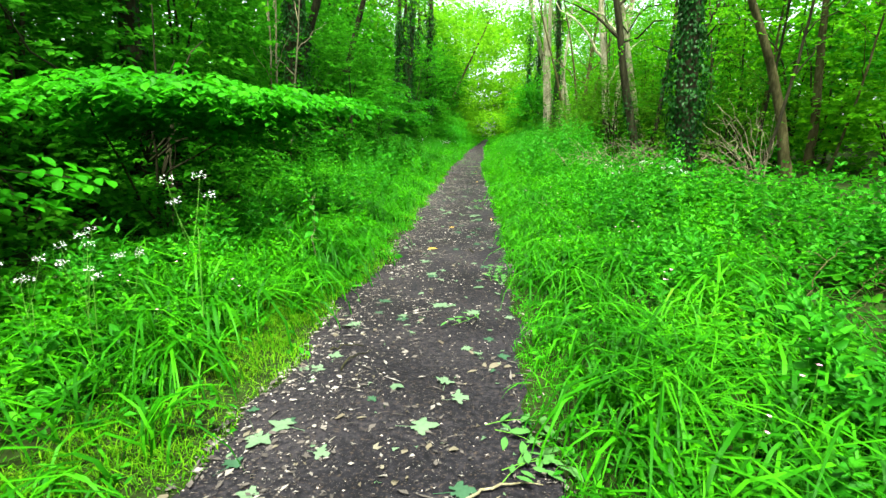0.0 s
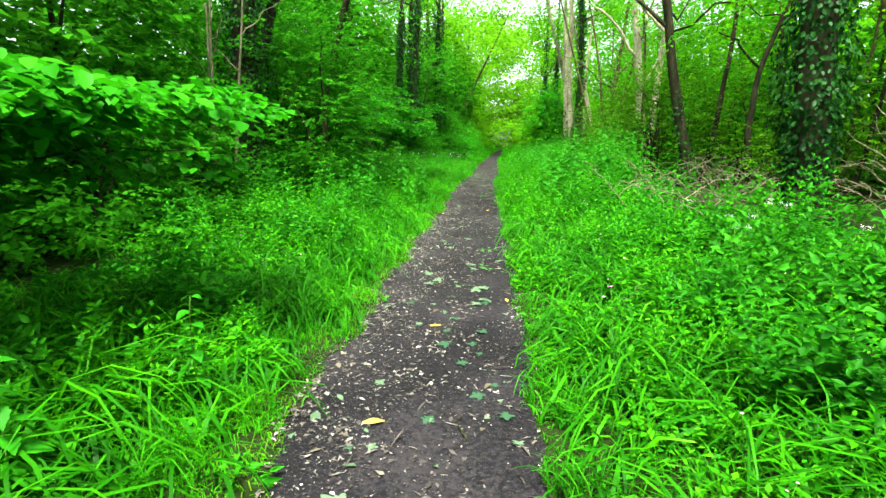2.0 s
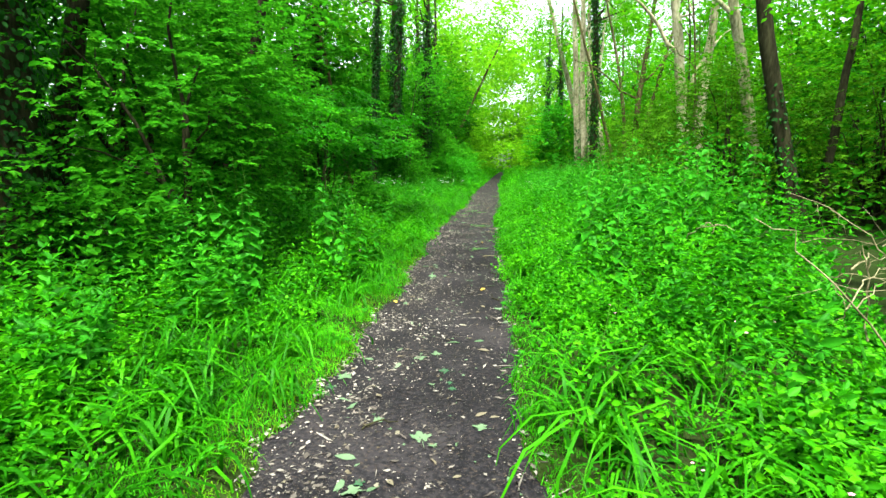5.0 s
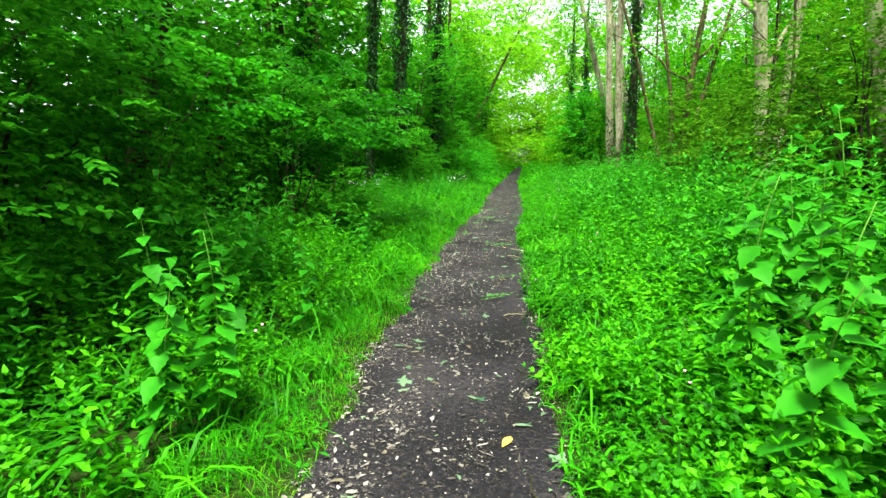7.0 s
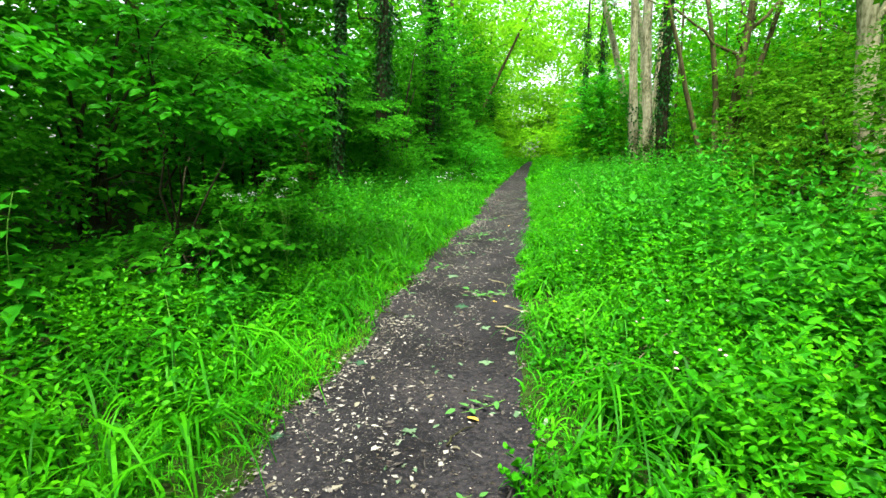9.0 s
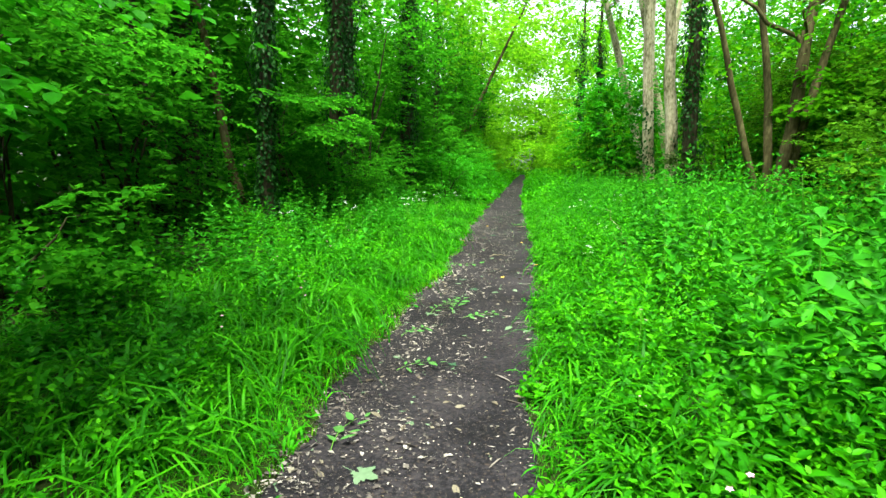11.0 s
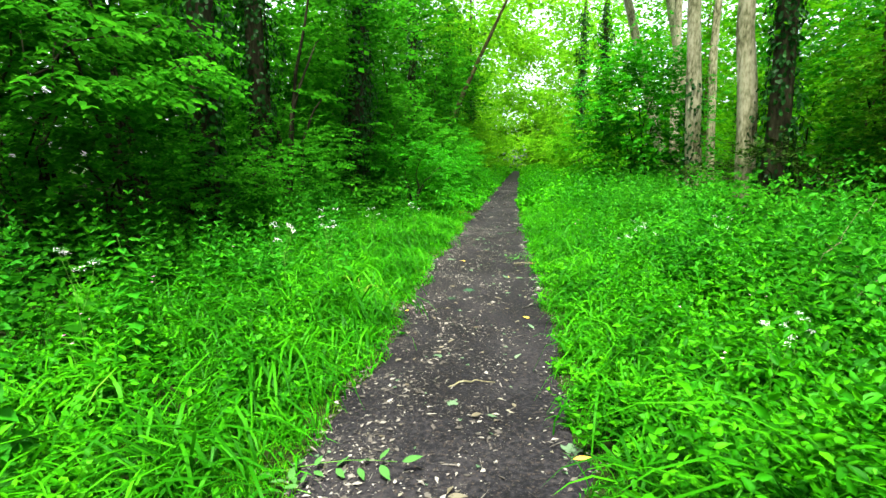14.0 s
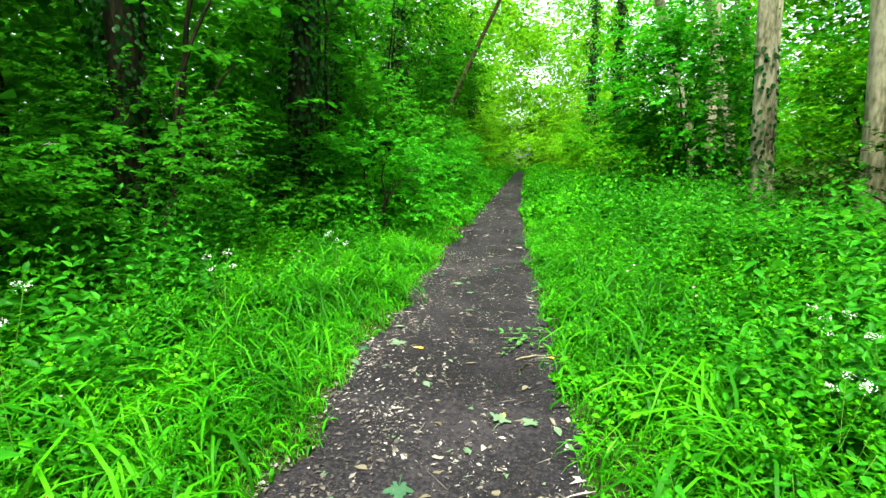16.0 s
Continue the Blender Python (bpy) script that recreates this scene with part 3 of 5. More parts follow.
def tiered(x, y, tiers, label=HAZEL_LABEL, leaf=HAZEL):
    """Bush whose leafy branches lie in flat tiers over a dark hollow. tiers: (end x, end y, height, sprays, width)."""
    g = float(rise(x, y))
    ob = thing("hazel_bush", x, y, g - 0.03, label, "shrub", "shrubs along the path")
    for ex, ey, ez, n, w in tiers:
        s = np.array([0, 0, max(ez - 0.9, 0.1)])
        e = np.array([ex - x, ey - y, ez - g])
        lp = curve_pts(s, e, 8, (0, 0, 0.28), 0.04)
        part("branch", mesh_of("branch", *tube_arrays(lp, np.linspace(0.014, 0.004, 8), 6), BARK, True), ob)
        f = rng.uniform(0.25, 1.0, n)
        c = np.stack([np.interp(f, np.linspace(0, 1, 8), lp[:, q]) for q in range(3)], -1)
        out = unit(e * np.array([1, 1, 0]))
        side = np.array([-out[1], out[0], 0])
        c = c + side * rng.normal(0, w, n)[:, None] * (0.5 + 0.5 * f[:, None])
        c[:, 2] += rng.normal(0, 0.06, n)
        d = out + side * rng.normal(0, 0.7, n)[:, None] + np.array([0, 0, -0.12])
        part("foliage", mesh_of("foliage", *spray_arrays(c, d, 0.42, 9, 0.10, LEAF_ROUND, 0.3, 0.22), leaf), ob)
    for q in range(5):
        e = np.array([rng.normal(0, 0.5), rng.normal(0, 0.6), rng.uniform(1.6, 2.6)])
        part("stem", mesh_of("stem", *tube_arrays(curve_pts((0.05 * q, 0, 0), e, 8, (0, 0, 0.2), 0.03), np.linspace(0.016, 0.006, 8), 6), BARK, True), ob)
    return ob


tiered(-3.9, 5.4, ((-1.85, 6.4, 1.66, 100, 0.32), (-2.2, 5.5, 1.68, 130, 0.4), (-2.6, 4.3, 1.70, 130, 0.45), (-3.2, 3.6, 1.70, 90, 0.45), (-2.6, 6.1, 1.72, 100, 0.45), (-3.2, 5.0, 1.74, 90, 0.5), (-2.2, 6.6, 1.35, 18, 0.2), (-3.6, 4.2, 1.75, 60, 0.4)))
tiered(-4.4, 1.6, ((-3.0, 2.6, 1.5, 60, 0.5), (-3.3, 1.2, 1.9, 70, 0.5), (-3.4, 2.6, 2.3, 70, 0.6), (-2.9, 3.2, 1.0, 40, 0.3)))
tiered(-5.0, 16.6, ((-3.6, 16.4, 2.5, 60, 0.45), (-3.5, 17.4, 2.1, 50, 0.35), (-4.0, 15.5, 2.8, 60, 0.5)))
tiered(-4.6, 19.8, ((-2.7, 19.4, 1.75, 80, 0.5), (-2.9, 18.6, 1.95, 80, 0.5), (-2.5, 20.4, 2.5, 80, 0.5), (-3.6, 19.6, 3.1, 60, 0.5), (-3.4, 18.2, 2.6, 50, 0.4)))
tiered(-5.7, 27.6, ((-4.0, 27.1, 2.0, 80, 0.4), (-3.9, 28.2, 2.3, 80, 0.4), (-4.4, 26.6, 2.6, 70, 0.45), (-4.3, 28.9, 2.8, 70, 0.45)), "young maple with broad leaves in drooping tiers", SHRUB)
tiered(-6.4, 22.8, ((-4.4, 22.4, 2.1, 80, 0.5), (-4.3, 23.2, 2.7, 80, 0.5), (-4.8, 21.8, 3.0, 70, 0.5)), leaf=SHRUB)

DENSE = "dense dark green shrub under the trees"
ELDER = "bright leafy bush at the foot of the hedge"
for ex, ey, eh, er in ((-3.2, 34.8, 1.9, 1.0), (-3.4, 38.2, 1.7, 1.0), (-3.3, 41.8, 2.0, 1.1), (-3.5, 46.5, 2.2, 1.2)):
    shrub(ex, ey, er, er * 1.3, eh, int(420 * er + 260), 0.062, HAZEL, ELDER, LEAF_ROUND, stems=6, count=11)
shrub(-4.5, 6.6, 0.9, 1.2, 1.5, 520, 0.075, SHRUB, DENSE)
shrub(-4.6, 4.4, 0.9, 1.2, 1.4, 520, 0.075, SHRUB, DENSE)
shrub(-5.6, 3.2, 1.3, 1.6, 3.2, 420, 0.098, SHRUB, DENSE)
shrub(-6.2, 6.4, 1.5, 1.9, 3.6, 520, 0.098, SHRUB, DENSE)
shrub(-5.6, 9.2, 1.4, 1.5, 2.6, 620, 0.070, SHRUB, DENSE, shape=LEAF_ROUND, count=12)
shrub(-4.6, 8.4, 0.8, 1.0, 1.5, 260, 0.078)
shrub(-4.7, 10.4, 0.8, 1.0, 1.2, 240, 0.078)
shrub(-3.9, 13.4, 1.2, 1.6, 3.6, 1050, 0.056, shape=LEAF_ROUND, count=12)
shrub(-4.0, 12.6, 0.7, 0.9, 1.3, 360, 0.055, shape=LEAF_ROUND, count=12)
shrub(-4.9, 15.0, 1.0, 1.2, 2.6, 760, 0.060, shape=LEAF_ROUND, count=12)
shrub(-5.8, 15.0, 1.6, 2.2, 6.0, 1050, 0.078, shape=LEAF_ROUND, count=12)
shrub(-6.2, 18.0, 1.2, 1.8, 5.0, 900, 0.080, SHRUB, DENSE, shape=LEAF_ROUND, count=12)
shrub(-3.5, 18.6, 0.7, 0.9, 1.0, 180, 0.078)
shrub(-7.0, 21.2, 1.4, 1.9, 5.2, 700, 0.104, SHRUB, DENSE)
shrub(-4.6, 21.6, 0.7, 1.0, 1.0, 220, 0.075)
shrub(-6.4, 24.6, 1.1, 1.4, 3.2, 700, 0.070, shape=LEAF_ROUND, count=12)
shrub(-5.4, 28.2, 0.9, 0.9, 1.8, 640, 0.052, shape=LEAF_ROUND, count=12)
shrub(-7.0, 26.2, 1.0, 1.2, 2.2, 460, 0.070, SHRUB, DENSE, shape=LEAF_ROUND, count=12)
shrub(-5.0, 29.4, 0.9, 1.1, 1.5, 620, 0.052, SHRUB, DENSE, shape=LEAF_ROUND, count=12)
shrub(-4.9, 31.6, 1.1, 1.3, 2.2, 820, 0.054, SHRUB, DENSE, shape=LEAF_ROUND, count=12)
shrub(-4.1, 34.0, 0.9, 1.0, 1.4, 360, 0.078)
shrub(-4.3, 36.8, 1.3, 1.6, 3.0, 620, 0.091)
shrub(-4.0, 40.0, 1.2, 1.8, 2.6, 620, 0.098)
shrub(-4.7, 44.0, 1.4, 2.0, 3.2, 560, 0.117)
# from here on lighter leaf colours stand in for the brightness down the path
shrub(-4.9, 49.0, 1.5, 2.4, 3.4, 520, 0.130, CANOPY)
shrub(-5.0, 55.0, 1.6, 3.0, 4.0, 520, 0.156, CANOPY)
shrub(-5.0, 63.0, 1.6, 3.6, 4.5, 520, 0.182, FAR_BRIGHT)
shrub(-5.0, 73.0, 1.8, 4.6, 5.5, 520, 0.221, FAR_BRIGHT)
# shrubs, right
TWIGGY = "low fine-leaved shrub with thin brown twigs"
shrub(4.4, 19.4, 1.5, 1.6, 3.2, 2200, 0.055, YEW, TWIGGY, LEAF_POINT, stems=16)
shrub(6.0, 21.0, 1.6, 2.0, 3.6, 560, 0.085)
shrub(6.3, 14.6, 1.3, 1.3, 2.3, 900, 0.055, YEW, TWIGGY, stems=12)
shrub(3.6, 22.6, 1.1, 1.3, 2.4, 1100, 0.055, YEW, TWIGGY, stems=12)
shrub(6.2, 17.6, 1.4, 1.5, 2.8, 900, 0.06, YEW, TWIGGY, stems=12)
shrub(6.4, 27.2, 1.5, 1.8, 3.4, 1100, 0.065, YEW, TWIGGY, stems=10)
shrub(4.6, 26.0, 1.0, 1.4, 2.0, 700, 0.06, YEW, TWIGGY, stems=10)
shrub(2.9, 39.3, 1.5, 1.6, 4.5, 2000, 0.10, HAZEL, "large rounded leafy shrub by the pale trees")
shrub(2.3, 31.0, 1.0, 1.2, 1.0, 360, 0.072)
shrub(3.9, 32.6, 1.3, 1.2, 1.3, 420, 0.072, BROODING, DENSE)
shrub(6.2, 31.6, 1.4, 1.6, 4.0, 1500, 0.07, YEW, DENSE, stems=6)
shrub(7.6, 33.5, 1.6, 2.4, 3.5, 460, 0.104)
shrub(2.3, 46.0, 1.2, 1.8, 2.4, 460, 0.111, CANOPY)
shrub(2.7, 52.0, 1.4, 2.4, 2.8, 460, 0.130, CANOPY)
shrub(3.2, 59.0, 1.5, 3.0, 3.4, 460, 0.156, FAR_BRIGHT)
shrub(3.4, 68.0, 1.8, 4.0, 4.0, 460, 0.195, FAR_BRIGHT)
shrub(9.4, 10.5, 1.5, 1.6, 1.8, 360, 0.078)
shrub(7.4, 17.0, 1.6, 2.0, 2.6, 420, 0.085)
shrub(8.0, 25.0, 1.8, 2.5, 3.2, 420, 0.104)
shrub(6.8, 5.4, 1.4, 1.6, 1.1, 360, 0.078)

for k in range(15):
    shrub((-9.6 if 4 < k < 8 else -6.8) + rng.uniform(-0.5, 0.5), 2.0 + 4.2 * k, 1.5, 2.4, rng.uniform(4.5, 7.0), 620, 0.11, SHRUB, DENSE, shape=LEAF_SLIM * np.array([1, 1.3, 1]), stems=3, count=9)
for k in range(13):
    shrub((10.2 if k < 4 else 7.6) + rng.uniform(-0.8, 0.8), 4.0 + 5.0 * k, 1.5, 2.4, rng.uniform(2.0, 4.5), 260, 0.14, CANOPY, "light green shrub at the edge of the wood", stems=4, count=10)
for k, (bx, by, bz, bn) in enumerate(((-6.8, 30.2, 6.0, 500), (-5.2, 32.5, 6.5, 600), (-5.0, 37, 7.0, 600), (-5.2, 42, 7.5, 600), (-5.2, 48, 8.5, 500), (-5.0, 55, 9.5, 500))):
    shrub(bx, by, 1.6, 2.6, bz, bn, 0.11 + 0.008 * k, SHRUB, "tall leafy shrub filling the gaps between trunks", low=1.6, stems=5, count=10, group="shrubs along the path")
for bx, by, bz, bn in ((8.2, 28, 7.0, 420), (8.6, 32, 7.5, 420), (7.8, 36.5, 7.0, 420), (8.0, 41, 7.5, 420), (9.0, 22, 6.0, 320), (9.5, 16, 5.5, 300)):
    shrub(bx, by, 1.8, 2.4, bz, bn, 0.12, HAZEL, "tall leafy shrub filling the gaps between trunks", low=1.2, stems=4, count=10)
for k in range(6):
    shrub(10.8 + rng.uniform(-0.5, 0.5), 20 + 4.6 * k, 1.8, 2.6, 9.0, 300, 0.2, SHRUB, "tall dark shrub deep in the wood", low=0.8, stems=3, count=9)
for bx, by in ((-6.0, 2.5), (-5.9, 6.0), (-6.2, 9.4)):
    shrub(bx, by, 1.5, 2.0, 5.5, 460, 0.12, SHRUB, DENSE, low=0.4, stems=4, count=10)
# far woods: leaf masses that close the place on all sides
def far_wood(x0, x1, y0, y1, z0, z1, lumps, sprays, size, label, mat=CANOPY):
    sprays, size = int(sprays * 0.76), size * 1.13
    mid = np.stack([rng.uniform(x0, x1, lumps), rng.uniform(y0, y1, lumps), rng.uniform(z0, z1, lumps) ** 1.0], -1)
    w = rng.integers(0, lumps, sprays)
    c = mid[w] + rng.normal(0, 1, (sprays, 3)) * np.array([0.9, 0.9, 0.6])
    c[:, 2] = np.maximum(c[:, 2], 0.15)
    d = rng.normal(0, 1, (sprays, 3)) * np.array([1, 1, 0.3])
    ob = new("far_woods", mesh_of("far_woods", *spray_arrays(c, d, size * 5, 6, size, LEAF_POINT), mat))
    return tagged(ob, label, "woods", kind="stuff")


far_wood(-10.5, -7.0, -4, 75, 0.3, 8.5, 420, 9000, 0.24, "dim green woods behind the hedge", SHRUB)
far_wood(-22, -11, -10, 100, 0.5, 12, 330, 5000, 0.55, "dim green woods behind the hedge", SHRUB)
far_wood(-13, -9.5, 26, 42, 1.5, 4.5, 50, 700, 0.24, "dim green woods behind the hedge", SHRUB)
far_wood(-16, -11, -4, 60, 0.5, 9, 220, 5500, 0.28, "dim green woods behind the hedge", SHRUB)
far_wood(8.5, 14, -4, 75, 0.3, 7.5, 330, 5600, 0.22, "light green woods beyond the brambles")
far_wood(15, 28, -10, 100, 0.5, 11, 300, 4200, 0.55, "light green woods beyond the brambles")
# far end: the light there is put into the brighter leaf colour
far_wood(-11, -4.2, 66, 130, 0.3, 13, 75, 2700, 0.36, "bright green trees far down the path", FAR_BRIGHT)
far_wood(2.8, 11, 66, 130, 0.3, 13, 65, 2700, 0.36, "bright green trees far down the path", FAR_BRIGHT)
far_wood(-6.5, 0.2, 40, 60, 8.0, 15, 25, 1000, 0.24, "bright leafy boughs arching over the far path", FAR_BRIGHT)
far_wood(-8, 0.6, 60, 100, 7.5, 20, 50, 2100, 0.36, "bright leafy boughs arching over the far path", FAR_BRIGHT)
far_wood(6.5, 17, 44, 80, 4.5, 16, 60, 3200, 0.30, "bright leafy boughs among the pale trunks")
far_wood(2.5, 9, 74, 95, 3.0, 20, 45, 2000, 0.34, "bright leafy boughs among the pale trunks", FAR_BRIGHT)
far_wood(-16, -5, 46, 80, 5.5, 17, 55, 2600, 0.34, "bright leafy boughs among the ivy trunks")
far_wood(-16, 16, 112, 136, 4.5, 28, 90, 2900, 0.75, "bright green trees far down the path", FAR_BRIGHT)
far_wood(-6, -2.4, 106, 118, 0.2, 6, 12, 600, 0.45, "bright green trees far down the path", FAR_BRIGHT)
far_wood(0.4, 4, 106, 118, 0.2, 6, 12, 600, 0.45, "bright green trees far down the path", FAR_BRIGHT)
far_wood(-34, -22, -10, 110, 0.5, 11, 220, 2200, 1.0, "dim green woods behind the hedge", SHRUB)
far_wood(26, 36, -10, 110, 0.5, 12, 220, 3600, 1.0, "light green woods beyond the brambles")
far_wood(-30, -5.5, 134, 150, 0.5, 13, 50, 1600, 1.3, "bright green trees far down the path", FAR_BRIGHT)
far_wood(2.5, 30, 134, 150, 0.5, 13, 50, 1600, 1.3, "bright green trees far down the path", FAR_BRIGHT)
far_wood(-8, 6, 138, 150, 6, 14, 15, 500, 1.0, "bright green trees far down the path", FAR_BRIGHT)
far_wood(5.2, 9.5, 12, 36, 3.2, 7.0, 90, 2600, 0.10, "leafy hanging boughs among the trunks", CANOPY)
far_wood(-12, 12, -20, -9, 0.3, 9, 120, 1600, 0.45, "green woods behind the start of the path")

# ---- verges ----
def verge_points(n, y0, y1, reach, side, power=1.0):
    """Random places on a verge: y, how far off the path's edge, and x."""
    y = rng.uniform(y0, y1, n)
    off = rng.uniform(0, 1, n) ** power * reach
    x = np.where(side < 0, left_edge(y) - off, right_edge(y) + off)
    return x, y, off


def blades(x, y, length, width, lean, lean_dir, curl, steps=((0.0, 0.8), (0.4, 1.0), (0.75, 0.7), (1.0, 0.0))):
    """Grass blades, three steps each, that arch over."""
    N = len(x)
    z = rise(x, y) - 0.01
    d = np.stack([np.cos(lean_dir), np.sin(lean_dir), np.zeros(N)], -1)
    turn = lean_dir + np.pi / 2 + rng.normal(0, 0.5, N)
    s = np.stack([np.cos(turn), np.sin(turn), np.zeros(N)], -1)
    base = np.stack([x, y, z], -1)
    rings = []
    for f, wf in steps:
        a = lean * f + curl * f * f
        c = base + d * (length * f * np.sin(a * 0.75))[:, None]
        c[:, 2] += length * f * np.cos(np.minimum(a * 0.75, 2.4))
        if wf:
            rings += [c - s * (width * wf / 2)[:, None], c + s * (width * wf / 2)[:, None]]
        else:
            rings.append(c)
    V = np.stack(rings, 1)
    k = len(steps)
    b = (np.arange(N) * (2 * k - 1))[:, None]
    q = np.concatenate([b + np.array([[2 * r, 2 * r + 1, 2 * r + 3, 2 * r + 2]]) for r in range(k - 2)])
    t = b + np.array([[2 * k - 4, 2 * k - 3, 2 * k - 2]])
    return V.reshape(-1, 3), [q, t]


LONG = ((0.0, 0.7), (0.25, 0.95), (0.5, 1.0), (0.72, 0.8), (0.88, 0.48), (1.0, 0.0))
STUBBY = ((0.0, 0.8), (0.55, 0.9), (1.0, 0.0))


def tufts(name, n_tufts, per, y0, y1, reach, side, length, width, mat, label, spread=0.07, power=1.0, off0=0.0, curl=(0.6, 1.8), thin=None):
    tx, ty, off = verge_points(n_tufts, y0, y1, reach, side, power)
    tx = tx + side * off0
    if thin:
        stay = rng.uniform(0, 1, n_tufts) < np.interp(ty, *thin)
        tx, ty, off = tx[stay], ty[stay], off[stay]
        n_tufts = len(tx)
    N = n_tufts * per
    x = np.repeat(tx, per) + rng.normal(0, spread, N)
    y = np.repeat(ty, per) + rng.normal(0, spread, N)
    own = np.repeat(rng.uniform(0, 2 * np.pi, n_tufts), per)
    an = own + rng.normal(0, 0.9, N)
    tall = np.repeat(rng.uniform(0.7, 1.2, n_tufts) * (0.65 + 0.55 * clump(ty, tx)) * (0.55 + 0.45 * np.clip((off + off0) / 0.5, 0, 1)), per)
    ln = length * tall * rng.uniform(0.5, 1.15, N)
    keep = (x < left_edge(y) + 0.06) | (x > right_edge(y) - 0.06)
    V, F = blades(x[keep], y[keep], ln[keep], (width * rng.uniform(0.6, 1.3, N))[keep], rng.uniform(0.1, 0.7, N)[keep], an[keep], rng.uniform(*curl, N)[keep], STUBBY if length < 0.25 else LONG)
    ob = new(name, mesh_of(name, V, F, mat))
    return tagged(ob, label, "grass", kind="stuff")


tufts("short_grass", 900, 9, 0.3, 4.5, 0.6, -1, 0.13, 0.005, TURF, "short yellowish turf fringing the footpath", 0.07, 0.8, -0.02)
tufts("short_grass", 3200, 12, 3.5, 34, 0.55, -1, 0.19, 0.0055, FINE, "fine bright green grass fringing the footpath", 0.06, 0.8, 0.0)
tufts("short_grass", 1500, 10, 16, 62, 1.0, -1, 0.30, 0.014, FINE, "fine bright green grass fringing the footpath", 0.10, 0.9, 0.0)
tufts("short_grass", 1100, 10, 12, 62, 0.7, 1, 0.28, 0.014, FINE, "fine bright green grass fringing the footpath", 0.10, 0.9, 0.0)
THIN_R = ((0, 8, 11, 19, 22, 36), (1, 1, 0.3, 0.35, 0.8, 1))
THIN_L = ((0, 9, 11, 19.5, 21, 36), (1, 1, 0.3, 0.25, 1, 1))
for side in (-1, 1):
    thin = THIN_L if side < 0 else THIN_R
    tufts("grass", 2100, 14, 0.3, 36, 2.2 if side < 0 else 1.6, side, 0.36, 0.008, GRASS, "lush long green grass on the verge", off0=0.0 if side > 0 else 0.3, thin=thin)
    tufts("grass", 1500, 11, 0.3, 33, 1.7, side, 0.60, 0.016, GRASS, "broad arching grass blades on the verge", 0.05, curl=(1.2, 3.2), off0=0.15, thin=thin)
    tufts("short_grass", 1500, 10, 0.3, 36, 0.3 if side < 0 else 0.22, side, 0.13, 0.005, TURF if side < 0 else FINE, "short yellowish turf fringing the footpath", 0.06, 1.3, -0.03)
    tufts("grass", 900, 10, 36, 80, 2.2, side, 0.42, 0.022, GRASS, "lush long green grass on the verge", 0.12)
    tufts("grass", 500, 8, 80, 104, 3.0, side, 0.6, 0.06, GRASS, "lush long green grass on the verge", 0.2)
    tufts("short_grass", 600, 8, 36, 80, 0.5, side, 0.2, 0.016, TURF, "short yellowish turf fringing the footpath", 0.1)


fx = rng.uniform(-9, 8, 5200)
fy = rng.uniform(103, 135, 5200)
V, F = blades(fx, fy, rng.uniform(0.4, 0.9, 5200), np.full(5200, 0.09), rng.uniform(0.1, 0.6, 5200), rng.uniform(0, 6.28, 5200), rng.uniform(0.4, 1.4, 5200))
tagged(new("grass", mesh_of("grass", V, F, GRASS)), "bright grass in the clearing at the path's far end", "grass", kind="stuff")


VERGE_Y = (0, 4, 8, 11, 13, 16, 19, 22, 26, 28, 36, 100)
VERGE_R = (0.80, 0.75, 0.9, 0.9, 1.3, 1.35, 1.3, 1.35, 1.2, 0.95, 1.0, 1.2)
VERGE_L = (0.72, 0.72, 0.8, 1.0, 1.1, 1.1, 0.7, 0.75, 0.8, 0.8, 0.9, 1.2)


def hollows(x, y):
    """Lower growth under the bushes, round the dead wood and at the trunks' feet."""
    h = np.where((x > 2.9) & (x < 5.6) & (y > 7.4) & (y < 10.4), 0.45, 1.0)
    h = h * np.where((x > 3.2) & (y > 11) & (y < 25), 0.4, 1.0)
    h = h * np.where(((x - 2.7) / 1.0) ** 2 + ((y - 3.0) / 0.75) ** 2 < 1, 0.08, 1.0)
    h = h * np.where((x > 2.0) & (x < 4.4) & (y > 9.2) & (y < 12.4), 0.3, 1.0)
    return h * np.where((x < -2.6) & (y > 2.8) & (y < 7.4), 0.3, 1.0) * np.where((x < -3.0) & (y > 17.5) & (y < 21), 0.4, 1.0)


